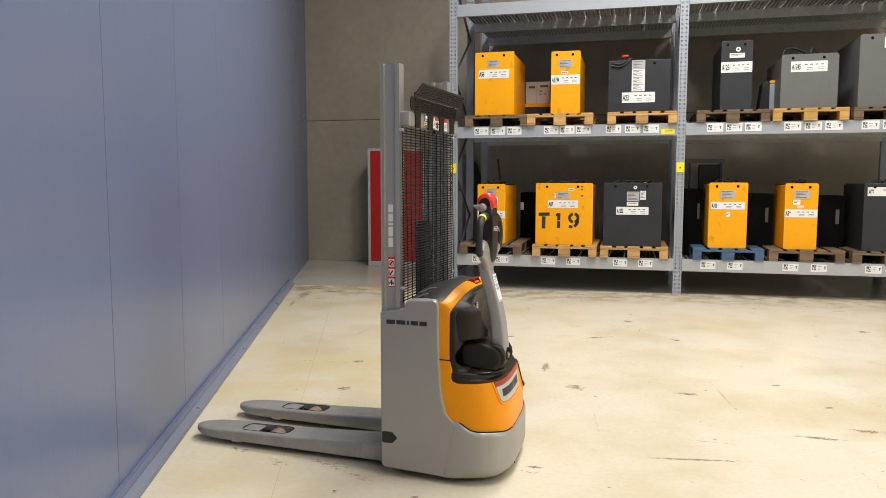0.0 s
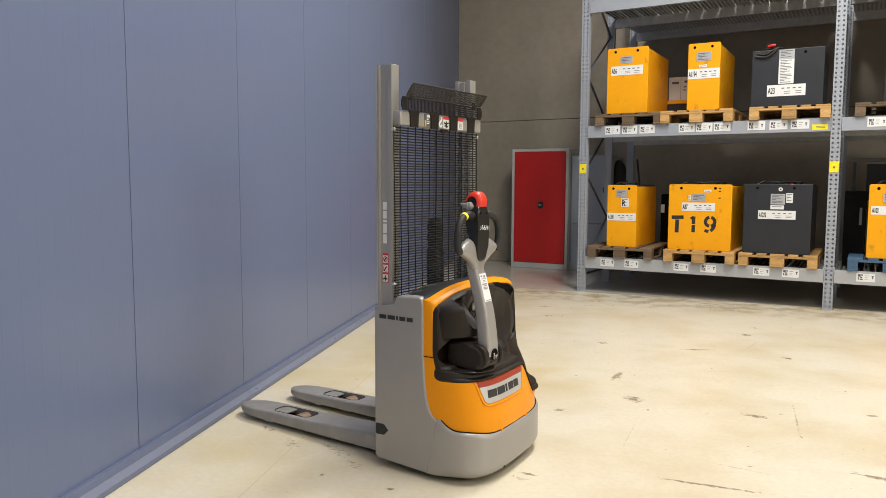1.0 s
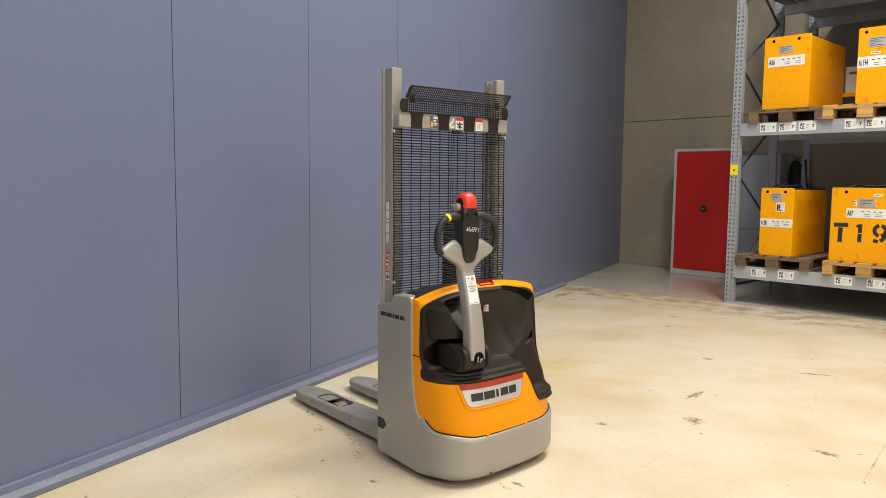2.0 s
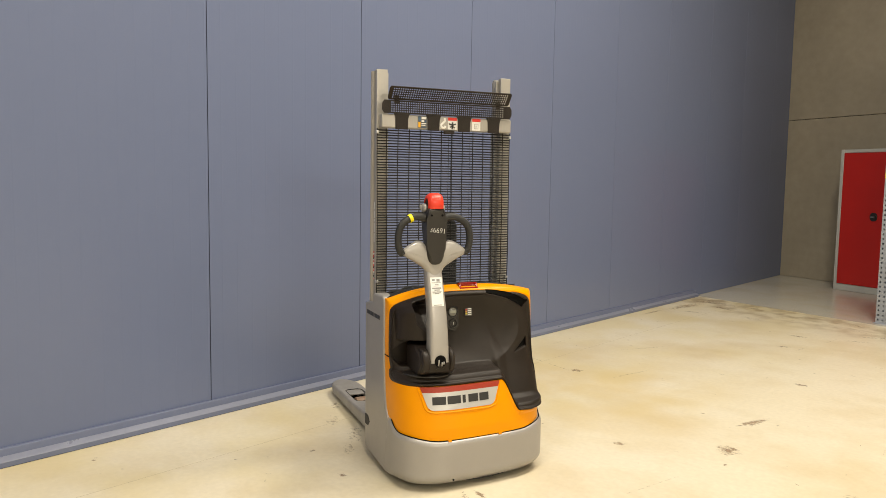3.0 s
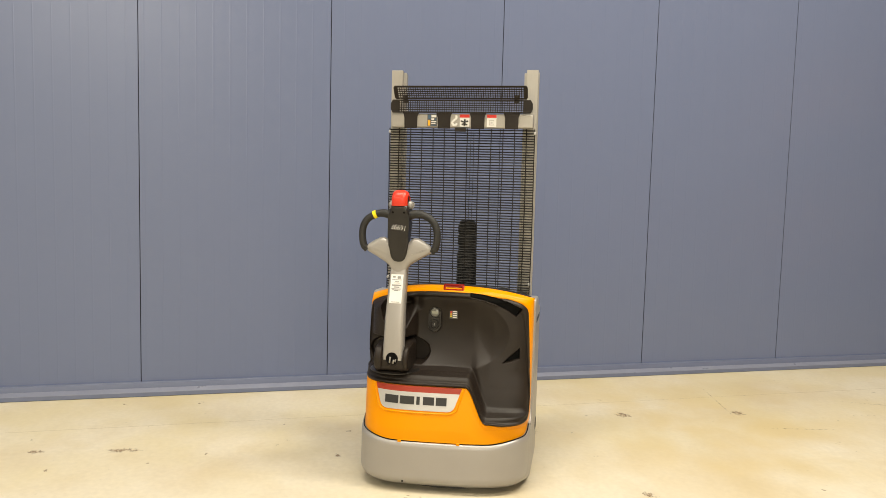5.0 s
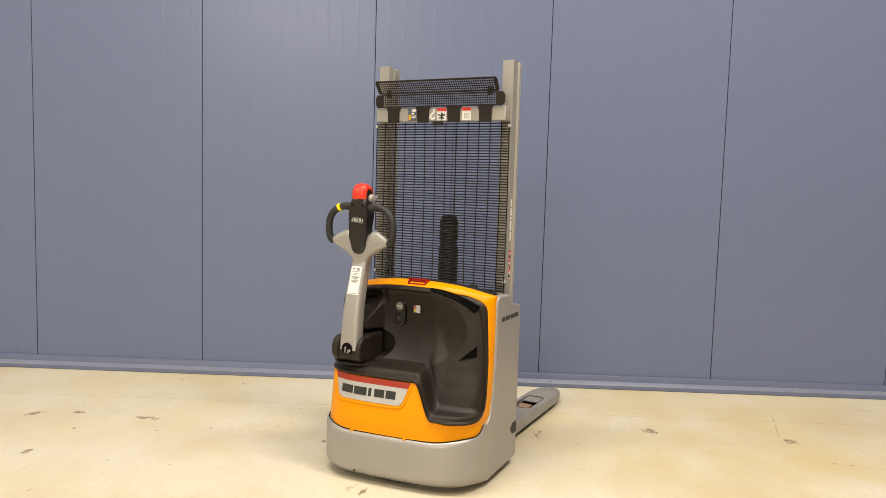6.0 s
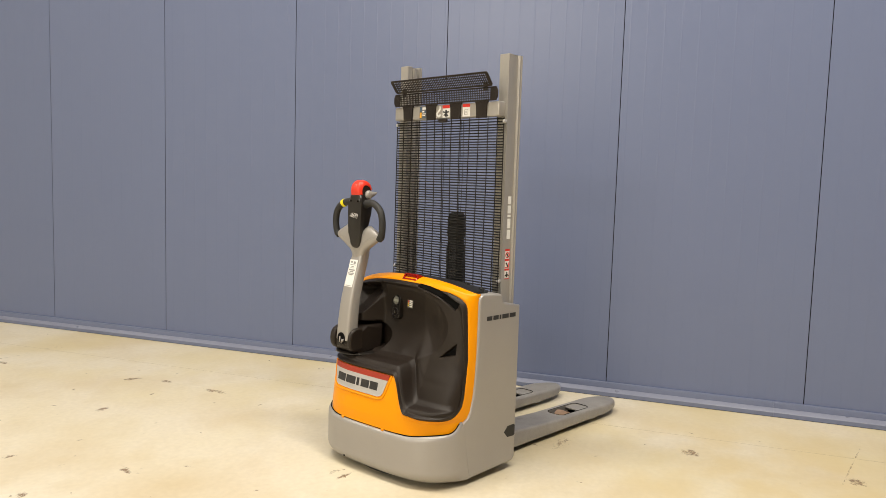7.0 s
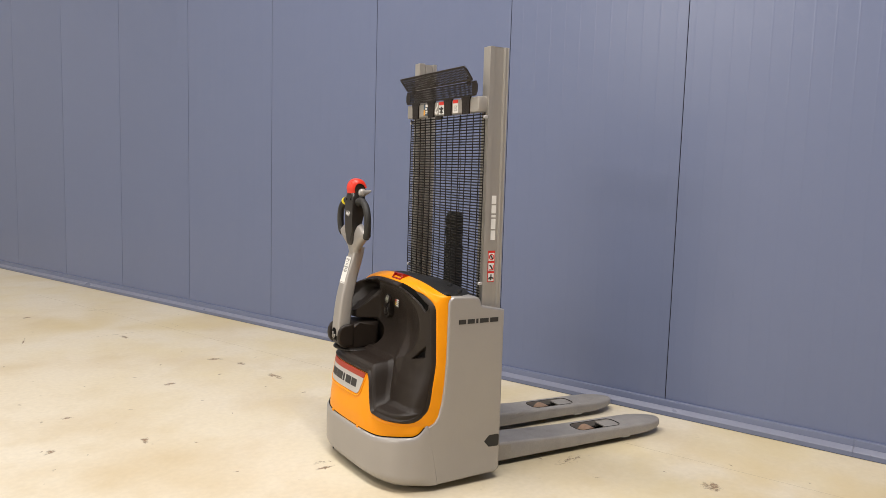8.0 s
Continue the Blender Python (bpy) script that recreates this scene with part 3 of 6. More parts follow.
def inside(a, t):
    """How far inside the black panel's outline a point lies."""
    u, v, z = cowl(a, t, 0.0)
    f = smooth_least((u - 0.296) * 0.8, t - 0.262, 0.03)
    right = smooth_least(u - 0.286 - 0.046 * ease(-z, -0.60, -0.30), z - 0.316, 0.13)
    w = ease(v, 0.21, 0.29)
    return smooth_least(f + (right - f) * w, 0.800 - t, 0.055)


def slot_depth(v, z):
    """How far inside the leaf-shaped grab slot under the arch a point lies."""
    up = np.interp(v, (0.10, 0.16, 0.22, 0.28, 0.345), (0.889, 0.884, 0.872, 0.855, 0.824))
    low = np.interp(v, (0.10, 0.16, 0.22, 0.28, 0.316), (0.870, 0.858, 0.840, 0.813, 0.789))
    return np.minimum(np.minimum(up - z, z - low), np.minimum(v - 0.102, 0.316 + (z - 0.789) * 0.85 - v))


def pocket_depth(v, z):
    """How far inside the small three-cornered pocket a point lies."""
    return np.minimum(np.minimum(z - 0.571 - 0.28 * (v - 0.260), 0.339 - v), (v - 0.260) * 0.66 - (z - 0.571) * 0.72)


def cowl_parts():
    rows, cols = 340, 440
    ang = even_angles(SIDE, 0.50, cols)
    t = np.linspace(0, 0.842, rows)
    A, T = np.meshgrid(ang, t)
    ia, it = np.meshgrid(np.arange(cols), np.arange(rows))
    ia, it = ia.astype(float), it.astype(float)

    def from_index(i, j):
        return np.interp(i, np.arange(cols), ang), np.interp(j, np.arange(rows), t)
    f = inside(A, T)
    fa = (inside(*from_index(np.clip(ia + 0.25, 0, cols - 1), it)) - inside(*from_index(np.clip(ia - 0.25, 0, cols - 1), it))) / 0.5
    ft = (inside(*from_index(ia, np.clip(it + 0.25, 0, rows - 1))) - inside(*from_index(ia, np.clip(it - 0.25, 0, rows - 1)))) / 0.5
    g2 = fa ** 2 + ft ** 2 + 1e-12
    step = np.clip(f / np.sqrt(g2), -5, 5)
    near = np.abs(step) < 0.55
    ia2 = np.where(near, ia - f * fa / g2, ia)
    it2 = np.where(near, it - f * ft / g2, it)
    edge = (ia < 2) | (ia > cols - 3) | (it < 2) | (it > rows - 3)
    ia2, it2 = np.where(edge, ia, ia2), np.where(edge, it, it2)
    A, T = from_index(ia2, it2)
    f = np.where(near & ~edge, 0, inside(A, T))
    u, v, z = cowl(A, T)
    base = u.copy()
    # the recess and the oval bowl
    u = u - 0.010 * ease(f, 0.012, 0.022)
    oval = np.clip(1 - ((v - 0.020) / 0.270) ** 2 - ((z - 0.699) / 0.170) ** 2, 0, 1)
    u = u - 0.060 * oval * ease(f, 0.0, 0.05)
    # the upright drum over the tiller's seat, cut off by a slope that falls away under the arch
    drum = 0.305 + np.sqrt(np.clip(0.13 ** 2 - (v + 0.232) ** 2, 0, None))
    drum = np.where(np.abs(v + 0.232) < 0.13, drum, 0)
    held = ease(z, 0.670, 0.684) * ease(f, 0.0, 0.03) * ease(-v, 0.140, 0.185)
    u = np.where(held > 0, u + (np.maximum(u, drum) - u) * held, u)
    slope = np.maximum(0.404 - 1.37 * (z - 0.736) + 0.9 * np.clip(-0.24 - v, 0, None) + 5.0 * np.clip(-0.288 - v, 0, None), base - 0.055)
    u = u - np.maximum(u - slope, 0) * ease(-v, 0.11, 0.19) * ease(z, 0.66, 0.69) * ease(f, 0.0, 0.035)
    # the round hollow in which the tiller's seat turns
    hollow = 1 - np.sqrt(((v + 0.228) / 0.150) ** 2 + ((z - 0.604) / np.where(z > 0.604, 0.076, 0.085)) ** 2)
    u = u - np.maximum(u - 0.295, 0) * ease(hollow, 0.0, 0.07) * ease(z, 0.548, 0.556) * ease(f, 0.004, 0.02)
    whole = u.copy()
    u = u - 0.030 * ease(slot_depth(v, z), -0.001, 0.005) - 0.034 * ease(pocket_depth(v, z), -0.001, 0.005)
    # a bead round the panel and the gap beside it
    u = u + 0.005 * np.exp(-((f - 0.011) / 0.007) ** 2)
    u = u - 0.004 * np.exp(-(f / 0.0035) ** 2)

    mid = (f[:-1, :-1] + f[1:, :-1] + f[:-1, 1:] + f[1:, 1:]) / 4
    for chosen, name, mat, label in ((mid <= 0, "cowl", M_orange, "orange plastic cowl"), (mid > 0, "operator_panel", M_black, "black moulded plastic panel with an oval hollow")):
        number = -np.ones(f.shape, int)
        r, c = np.nonzero(chosen)
        used = np.zeros(f.shape, bool)
        for dr in (0, 1):
            for dc in (0, 1):
                used[r + dr, c + dc] = True
        number[used] = np.arange(used.sum())
        verts = np.stack((u[used], v[used], z[used]), 1)
        faces = np.stack((number[r, c], number[r, c + 1], number[r + 1, c + 1], number[r + 1, c]), 1)
        me = bpy.data.meshes.new(name)
        me.from_pydata(verts.tolist(), [], faces.tolist())
        me.shade_smooth()
        me.set_sharp_from_angle(angle=radians(50))
        me.materials.append(mat)
        ob = new(name, me)
        ob.parent = truck
        ob["label"] = label
        sol = ob.modifiers.new("thickness", "SOLIDIFY")
        sol.thickness, sol.offset = 0.003, -1
    keep = (f > 0) & (z > 0.56)
    return u[keep], v[keep], z[keep], whole[keep]


PANEL = cowl_parts()


def on_panel(v, z):
    """How far ahead the black panel lies at a place."""
    return float(PANEL[0][np.argmin((PANEL[1] - v) ** 2 + (PANEL[2] - z) ** 2)])


def hollow_shade(name, label, corner, back):
    """A near-black sheet that paints shade into a hollow of the panel. corner(a, b): across and up, a and b from 0 to
    1.
    """
    bm = bmesh.new()
    grid = []
    for j in range(9):
        row = []
        for i in range(31):
            v, z = corner(i / 30, j / 8)
            near = (PANEL[1] - v) ** 2 + (PANEL[2] - z) ** 2
            few = np.argpartition(near, 12)[:12]
            weight = 1 / (near[few] + 1e-5)
            row.append(bm.verts.new((float((PANEL[3][few] * weight).sum() / weight.sum()) - back, v, z)))
        grid.append(row)
    for r0, r1 in zip(grid, grid[1:]):
        for i in range(30):
            bm.faces.new((r0[i], r0[i + 1], r1[i + 1], r1[i]))
    bmesh.ops.remove_doubles(bm, verts=bm.verts, dist=0.0002)
    part(name, bm, M_gap_shade, truck, label)


def slot_place(a, b):
    v = 0.104 + (0.236 - 0.022 * (1 - b)) * a
    up = float(np.interp(v, (0.10, 0.16, 0.22, 0.28, 0.345), (0.889, 0.884, 0.872, 0.855, 0.824)))
    low = float(np.interp(v, (0.10, 0.16, 0.22, 0.28, 0.316, 0.345), (0.870, 0.858, 0.840, 0.813, 0.789, 0.823)))
    return v, low + (up - low) * b


# shade of the slot and the pocket, as dark sheets just below the surface
hollow_shade("grab_slot", "near-black sheet for the shade in the grab slot", slot_place, 0.008)
hollow_shade("pocket", "near-black sheet for the shade in the three-cornered pocket", lambda a, b: (0.260 + 0.079 * a, 0.574 + 0.022 * a + 0.047 * a * b), 0.016)


def front_u(v, z):
    half = HALF_L if v < 0 else HALF_R
    return SIDE + (np.interp(z, LEFT_Z[:5], LEFT_U[:5]) - SKEW * v - SIDE) * (1 - abs(v / half) ** NE) ** (1 / NE)


def front_patch(outline_v, z0, z1, lift, thick=0.002, nv=24, nz=6):
    """A curved plate on the cowl's front. outline_v(z) gives its two ends."""
    bm = bmesh.new()
    grid = []
    for j in range(nz + 1):
        zz = z0 + (z1 - z0) * j / nz
        a, b = outline_v(zz)
        grid.append([bm.verts.new((front_u(a + (b - a) * i / nv, zz) + lift, a + (b - a) * i / nv, zz)) for i in range(nv + 1)])
    for j in range(nz):
        for i in range(nv):
            bm.faces.new((grid[j][i], grid[j][i + 1], grid[j + 1][i + 1], grid[j + 1][i]))
    made = bmesh.ops.extrude_face_region(bm, geom=list(bm.faces))
    bmesh.ops.translate(bm, verts=[e for e in made["geom"] if isinstance(e, bmesh.types.BMVert)], vec=(-lift - 0.004, 0, 0))
    return bm


def plate_ends(z):
    """The plate narrows downwards and its lower corners are round."""
    k, r = (z - 0.376) / (0.481 - 0.376), 0.024
    low = max(r - (z - 0.376), 0)
    inset = r - math.sqrt(max(r * r - low * low, 0))
    return -0.262 - 0.034 * k + inset, 0.066 + 0.036 * k - inset


plate = part("name_plate", front_patch(plate_ends, 0.376, 0.456, 0.003, nz=22), M_plate, truck, "silver name plate with dark blocks and a red strip")
part("strip", front_patch(plate_ends, 0.456, 0.481, 0.0035), M_plate_red, plate, "brick-red strip")
x = -0.246
for width, gap in ((0.0635, 0.0076), (0.066, 0.010), (0.015, 0.015), (0.050, 0.008), (0.048, 0.0)):
    # plain blocks where the maker's name stands
    part("block", front_patch(lambda z, x=x, width=width: (x, x + width), 0.402, 0.437, 0.0048, nv=4, nz=1), M_mark, plate)
    x += width + gap
# the moulded frame that the plate sits in
ends = [(plate_ends(0.376 + 0.105 * (1 - q / 14)), q) for q in range(15)]
frame_way = [(a - 0.010, 0.376 + 0.105 * (1 - q / 14) - 0.009 * q / 14) for (a, b), q in ends]
frame_way += [(-0.225 + 0.255 * q / 12, 0.3655) for q in range(13)]
frame_way += [(b + 0.010, 0.376 + 0.105 * (1 - q / 14) - 0.009 * q / 14) for (a, b), q in reversed(ends)]
part("moulded_line", tube([(front_u(p, q) + 0.0008, p, q) for p, q in frame_way], 0.0042, 8), M_orange, truck, "raised moulded frame in the cowl")

# bumper: wraps the front below the cowl
def bumper():
    rows, cols = 26, 150
    ang = even_angles(0.2688, 0.54, cols)
    v, c = np.sign(np.sin(ang)) * np.abs(np.sin(ang)) ** (2 / NE), np.abs(np.cos(ang)) ** (2 / NE)
    bm = bmesh.new()
    grid = []
    for j in range(rows):
        k = j / (rows - 1)
        bulge = -0.030 * (1 - min(k / 0.22, 1)) ** 2.2 - 0.012 * max((k - 0.90) / 0.10, 0) ** 2
        ring = []
        for i in range(cols):
            side = ease(1 - c[i], 0.45, 1.0)
            top = 0.236 + 0.022 * ease(np.abs(v[i]), 0.55, 1.0) + 0.045 * side
            z = 0.032 + (top - 0.032) * k
            tuck = bulge * (1 - side) if k < 0.5 else bulge
            lean = 0.05 * k * side
            half = 0.3925 if v[i] < 0 else 0.4025
            ring.append(bm.verts.new((0.2688 + lean + (0.543 - SKEW * 0.392 * v[i] + tuck - 0.2688 - lean) * c[i], v[i] * (half + tuck * 0.9), z)))
        grid.append(ring)
    for j in range(rows - 1):
        for i in range(cols - 1):
            bm.faces.new((grid[j][i], grid[j][i + 1], grid[j + 1][i + 1], grid[j + 1][i]))
    made = bmesh.ops.extrude_face_region(bm, geom=list(bm.faces))
    for e in made["geom"]:
        if isinstance(e, bmesh.types.BMVert):
            e.co.x -= 0.012 if e.co.x > 0.3 else 0
            e.co.y *= 0.965
    return bm


def bumper_top():
    ang = even_angles(0.268, 0.54, 70)[2:-2]
    v, c = np.sign(np.sin(ang)) * np.abs(np.sin(ang)) ** (2 / NE), np.abs(np.cos(ang)) ** (2 / NE)
    out = []
    for i in range(len(ang)):
        side = ease(1 - c[i], 0.45, 1.0)
        top = 0.236 + 0.022 * ease(np.abs(v[i]), 0.55, 1.0) + 0.045 * side
        lean = 0.05 * side
        out.append((0.268 + lean + (0.531 - SKEW * 0.392 * v[i] - 0.268 - lean) * c[i], v[i] * (0.3825 if v[i] < 0 else 0.3925), top + 0.001))
    return out


part("bumper_gap", tube(bumper_top(), 0.0024, 6), M_gap_shade, truck, "dark gap over the bumper")
for k in (22, 38):
    e = bumper_top()[k]
    part("tab", box((e[0] - 0.004, e[1] - 0.008, e[2] - 0.006), (e[0] + 0.0065, e[1] + 0.008, e[2] + 0.004), 0.001, 1), M_orange, truck)
bumper_ob = part("bumper", bumper(), M_grey, truck, "silver-grey moulded bumper", smooth=50)
part("drain_hole", lathe([(0.0045, 0.0), (0.0045, 0.004), (0.0, 0.0042)], pose(0.545, -0.150, 0.052, 0, 84, 0), 10), M_gap_shade, bumper_ob)


def rounded_plate(outline, y0, y1, radii, steps=5):
    """A flat plate drawn out along y whose outer rim is rounded off by a radius at each corner."""
    pts = [Vector(q) for q in outline]
    n = len(pts)
    area = sum(pts[i].x * pts[(i + 1) % n].y - pts[(i + 1) % n].x * pts[i].y for i in range(n))
    turn = 1 if area > 0 else -1
    inward = []
    for i in range(n):
        e0, e1 = (pts[i] - pts[i - 1]).normalized(), (pts[(i + 1) % n] - pts[i]).normalized()
        n0, n1 = Vector((-e0.y, e0.x)) * turn, Vector((-e1.y, e1.x)) * turn
        m = (n0 + n1).normalized()
        inward.append(m / max(m.dot(n0), 0.7))
    bm = bmesh.new()
    out = 1 if y1 > y0 else -1
    rings = [[bm.verts.new((q.x, y0, q.y)) for q in pts]]
    for k in range(steps + 1):
        w = math.pi / 2 * k / steps
        rings.append([bm.verts.new((q.x + d.x * r * (1 - math.cos(w)), y1 - out * r * (1 - math.sin(w)), q.y + d.y * r * (1 - math.cos(w)))) for q, d, r in zip(pts, inward, radii)])
    for r0, r1 in zip(rings, rings[1:]):
        for i in range(n):
            bm.faces.new((r0[i], r0[(i + 1) % n], r1[(i + 1) % n], r1[i]))
    bm.faces.new(rings[0])
    bm.faces.new(rings[-1])
    return bm


# side shells
for sgn in (-1, 1):
    back = 0.0 if sgn < 0 else 0.007
    outline = [(-0.053, 0.056), (-0.036, 0.040), (0.268, 0.034), (0.318, 0.296), (0.296 - back, 0.312), (0.278 - back, 0.338), (0.262 - back, 0.40), (0.252 - back, 0.48), (0.2445 - back, 0.60),
               (0.2425 - back, 0.835), (0.238 - back, 0.852), (0.226 - back, 0.862), (0.210, 0.866), (0.10, 0.861), (0.086, 0.856), (0.076, 0.845), (0.070, 0.824), (0.062, 0.817), (-0.053, 0.794)]
    radii = [0.011, 0.011, 0.0015, 0.0015, 0.006] + [0.011] * (len(outline) - 5)
    face = 0.393 if sgn < 0 else 0.403
    ob = part("side_shell", rounded_plate(outline, sgn * 0.335, sgn * face, radii), M_grey, truck, "silver-grey side panel", smooth=35)
    part("cap", prism([(-0.045, 0.168), (-0.045, 0.214), (-0.036, 0.220), (0.008, 0.219), (0.034, 0.193), (0.008, 0.165), (-0.036, 0.163)], "y", sgn * (face - 0.005), sgn * (face + 0.0015), 0.001, 1), M_rubber, ob, "black rubber plug")
    xx = -0.018
    for width in (0.043, 0.045, 0.011, 0.036, 0.036):
        part("block", box((xx, sgn * (face - 0.0005), 0.743), (xx + width, sgn * (face + 0.0012), 0.763)), M_mark, ob)
        xx += width + 0.008
    if sgn < 0:
        part("cowl_seam", box((0.2455, sgn * 0.372, 0.587), (0.300, sgn * 0.3872, 0.5905)), M_gap_shade, truck)

# frame, deck behind the arch, underside
part("chassis", box((-0.03, -0.345, 0.022), (0.235, 0.345, 0.78), 0.02, 2), M_rubber, truck, "black steel chassis")
part("underside", prism([(0.45 * math.cos(w) * 0.6 + 0.235, 0.33 * math.sin(w)) for w in np.linspace(-1.57, 1.57, 15)], "z", 0.02, 0.21), M_rubber, truck, "black underside with the drive wheel behind it")
deck = bmesh.new()
ring0 = []
for k in range(25):
    v = -0.372 + 0.744 * k / 24
    z = 0.906 - (0.058 if v < 0 else 0.042) * (abs(v) / 0.384) ** 2.6
    ring0.append(((0.272 - 0.030 * float(ease(abs(v), 0.29, 0.37)), v, z + 0.001 - 0.003 * float(ease(abs(v), 0.29, 0.37))), (0.235, v, z + 0.006), (0.19, v, z + 0.004), (0.075, v, z - 0.022), (0.070, v, z - 0.10)))
for a, b in zip(ring0, ring0[1:]):
    va, vb = [deck.verts.new(p) for p in a], [deck.verts.new(p) for p in b]
    for i in range(4):
        deck.faces.new((va[i], va[i + 1], vb[i + 1], vb[i]))
bmesh.ops.remove_doubles(deck, verts=deck.verts, dist=0.0005)
deck_ob = part("deck", deck, M_deck, truck, "black plastic deck behind the arch")
for v in (-0.30, -0.21, 0.22, 0.31):
    z = 0.895 - (0.058 if v < 0 else 0.042) * (abs(v) / 0.384) ** 2.6
    part("grip_rib", tube(glide([(0.10, v - 0.04, z - 0.012), (0.13, v, z + 0.004), (0.16, v + 0.04, z + 0.006)]), 0.008, 8), M_rubber, deck_ob)

# red release catch on the arch
catch_shape = [(-0.030, 0.0), (0.030, 0.0), (0.032, 0.004), (0.029, 0.008), (0.021, 0.010), (0.016, 0.015), (0.015, 0.021), (0.018, 0.0255), (0.024, 0.027), (0.025, 0.031), (0.020, 0.034), (-0.030, 0.034)]
catch = prism(catch_shape, "y", -0.047, 0.047, 0.0015, 2)
catch_ob = part("release_catch", catch, M_darkred, truck, "dark red hollow plastic catch", m=pose(0.284, 0.019, 0.886, 0, -18, 0))
for sgn in (-1, 1):
    cheek = prism([(-0.030, 0.0), (0.029, 0.0), (0.022, 0.032), (0.016, 0.034), (-0.030, 0.034)], "y", sgn * 0.0435 - 0.005, sgn * 0.0435 + 0.005, 0.002, 2)
    part("cheek", cheek, M_darkred, catch_ob)

# display, key switch, sticker, pocket and slot on the panel
fit_face = pose(on_panel(-0.066, 0.756) + 0.005, -0.066, 0.756, 0, -6, 0)
pod = part("switch_pod", prism(rounded(-0.030, -0.062, 0.030, 0.062, 0.029, 8), "x", -0.03, 0.012, 0.004, 2), M_gloss, truck, "black oval switch housing", m=fit_face)
part("display_ring", lathe([(0.0265, 0), (0.0265, 0.005), (0.0245, 0.0075), (0.0220, 0.0075), (0.0205, 0.003)], pose(0.010, 0, 0.030, 0, 90, 0)), M_gloss, pod)
display = part("display", lathe([(0.0215, 0), (0.0215, 0.003), (0.018, 0.005), (0.0, 0.0055)], pose(0.010, 0, 0.030, 0, 90, 0)), M_lens, pod, "round grey charge display")
part("readout", box((0.0150, -0.014, 0.024), (0.0162, 0.014, 0.036)), M_screen, display, "grey-green readout")
part("key_switch", lathe([(0.0235, 0), (0.0235, 0.004), (0.021, 0.007), (0.0175, 0.007), (0.015, 0.003), (0.0095, 0.003), (0.0085, 0.007), (0.0, 0.0075)], pose(0.010, 0, -0.026, 0, 90, 0)), M_gloss, pod, "black key switch")
part("key_slot", box((0.0170, -0.0015, -0.032), (0.0185, 0.0015, -0.020)), M_steel, pod)

sticker = part("warning_sticker", box((0.0, -0.019, -0.021), (0.0012, 0.019, 0.021)), M_ink, truck, "small dark sticker with coloured fields", m=pose(on_panel(0.022, 0.782) + 0.004, 0.022, 0.782, 0, -3, 0))
for k, mat in enumerate((M_red_tag, M_amber, M_yellow_tag)):
    part("field", box((0.001, -0.016, 0.006 - 0.010 * k), (0.002, -0.007, 0.013 - 0.010 * k)), mat, sticker)
for k in range(4):
    part("field", box((0.001, -0.004, 0.010 - 0.009 * k), (0.002, 0.015, 0.015 - 0.009 * k)), M_white, sticker)

# ---- tiller ----
TV = -0.215
seat = [(0.315, 0.534), (0.470, 0.534), (0.494, 0.538), (0.513, 0.553), (0.522, 0.580), (0.520, 0.605), (0.508, 0.630), (0.486, 0.648), (0.455, 0.657), (0.420, 0.660), (0.315, 0.662)]
part("tiller_seat", prism(seat, "y", -0.306, -0.148, 0.022, 5), M_black, truck, "black turning seat of the tiller", smooth=60)
part("seat_foot", lathe([(0.118, 0.0), (0.118, 0.004), (0.112, 0.009), (0.0, 0.0095)], pose(0.400, -0.228, 0.528)), M_gloss, truck)
for v0, v1 in ((TV - 0.084, TV - 0.049), (TV + 0.049, TV + 0.072)):
    yoke = prism([(0.45, 0.546), (0.502, 0.546), (0.518, 0.553), (0.530, 0.571), (0.534, 0.596), (0.530, 0.622), (0.518, 0.642), (0.498, 0.654), (0.475, 0.657), (0.45, 0.655)], "y", v0, v1, 0.010, 4)
    part("yoke", yoke, M_black, truck, smooth=60)
part("pivot", tube([(0.495, TV - 0.06, 0.600), (0.495, TV + 0.06, 0.600)], 0.022, 14), M_gap_shade, truck)
part("pivot_spring", tube([(0.515, TV - 0.02, 0.572), (0.525, TV, 0.585), (0.515, TV + 0.02, 0.572)], 0.008, 8), M_black, truck)

arm_way = glide([(0.492, 0, 0.595), (0.487, 0, 0.68), (0.475, 0, 0.78), (0.452, 0, 0.88), (0.422, 0, 0.98), (0.410, 0, 1.03)], 6)
arm = bmesh.new()
rings = []
for i, p in enumerate(arm_way):
    k = i / (len(arm_way) - 1)
    hw, hd = 0.047 - 0.011 * k, 0.034 - 0.008 * k
    d = (arm_way[min(i + 1, len(arm_way) - 1)] - arm_way[max(i - 1, 0)]).normalized()
    nx = Vector((d.z, 0, -d.x))
    ring = []
    for (x, y) in rounded(-1, -1, 1, 1, 0.38, 3):
        ring.append(arm.verts.new(p + nx * (x * hd) + Vector((0, y * hw + TV, 0))))
    rings.append(ring)
for r0, r1 in zip(rings, rings[1:]):
    for k in range(len(r0)):
        arm.faces.new((r0[k], r0[(k + 1) % len(r0)], r1[(k + 1) % len(r0)], r1[k]))
arm.faces.new(rings[0])
arm.faces.new(rings[-1])
arm_ob = part("tiller_arm", arm, M_grey, truck, "silver-grey curved tiller arm")
lab = part("label", box((0, -0.0285, -0.066), (0.0012, 0.0285, 0.066)), M_white, arm_ob, "white test label with grey print", m=pose(0.4725, TV, 0.913, 0, -15.5, 0))
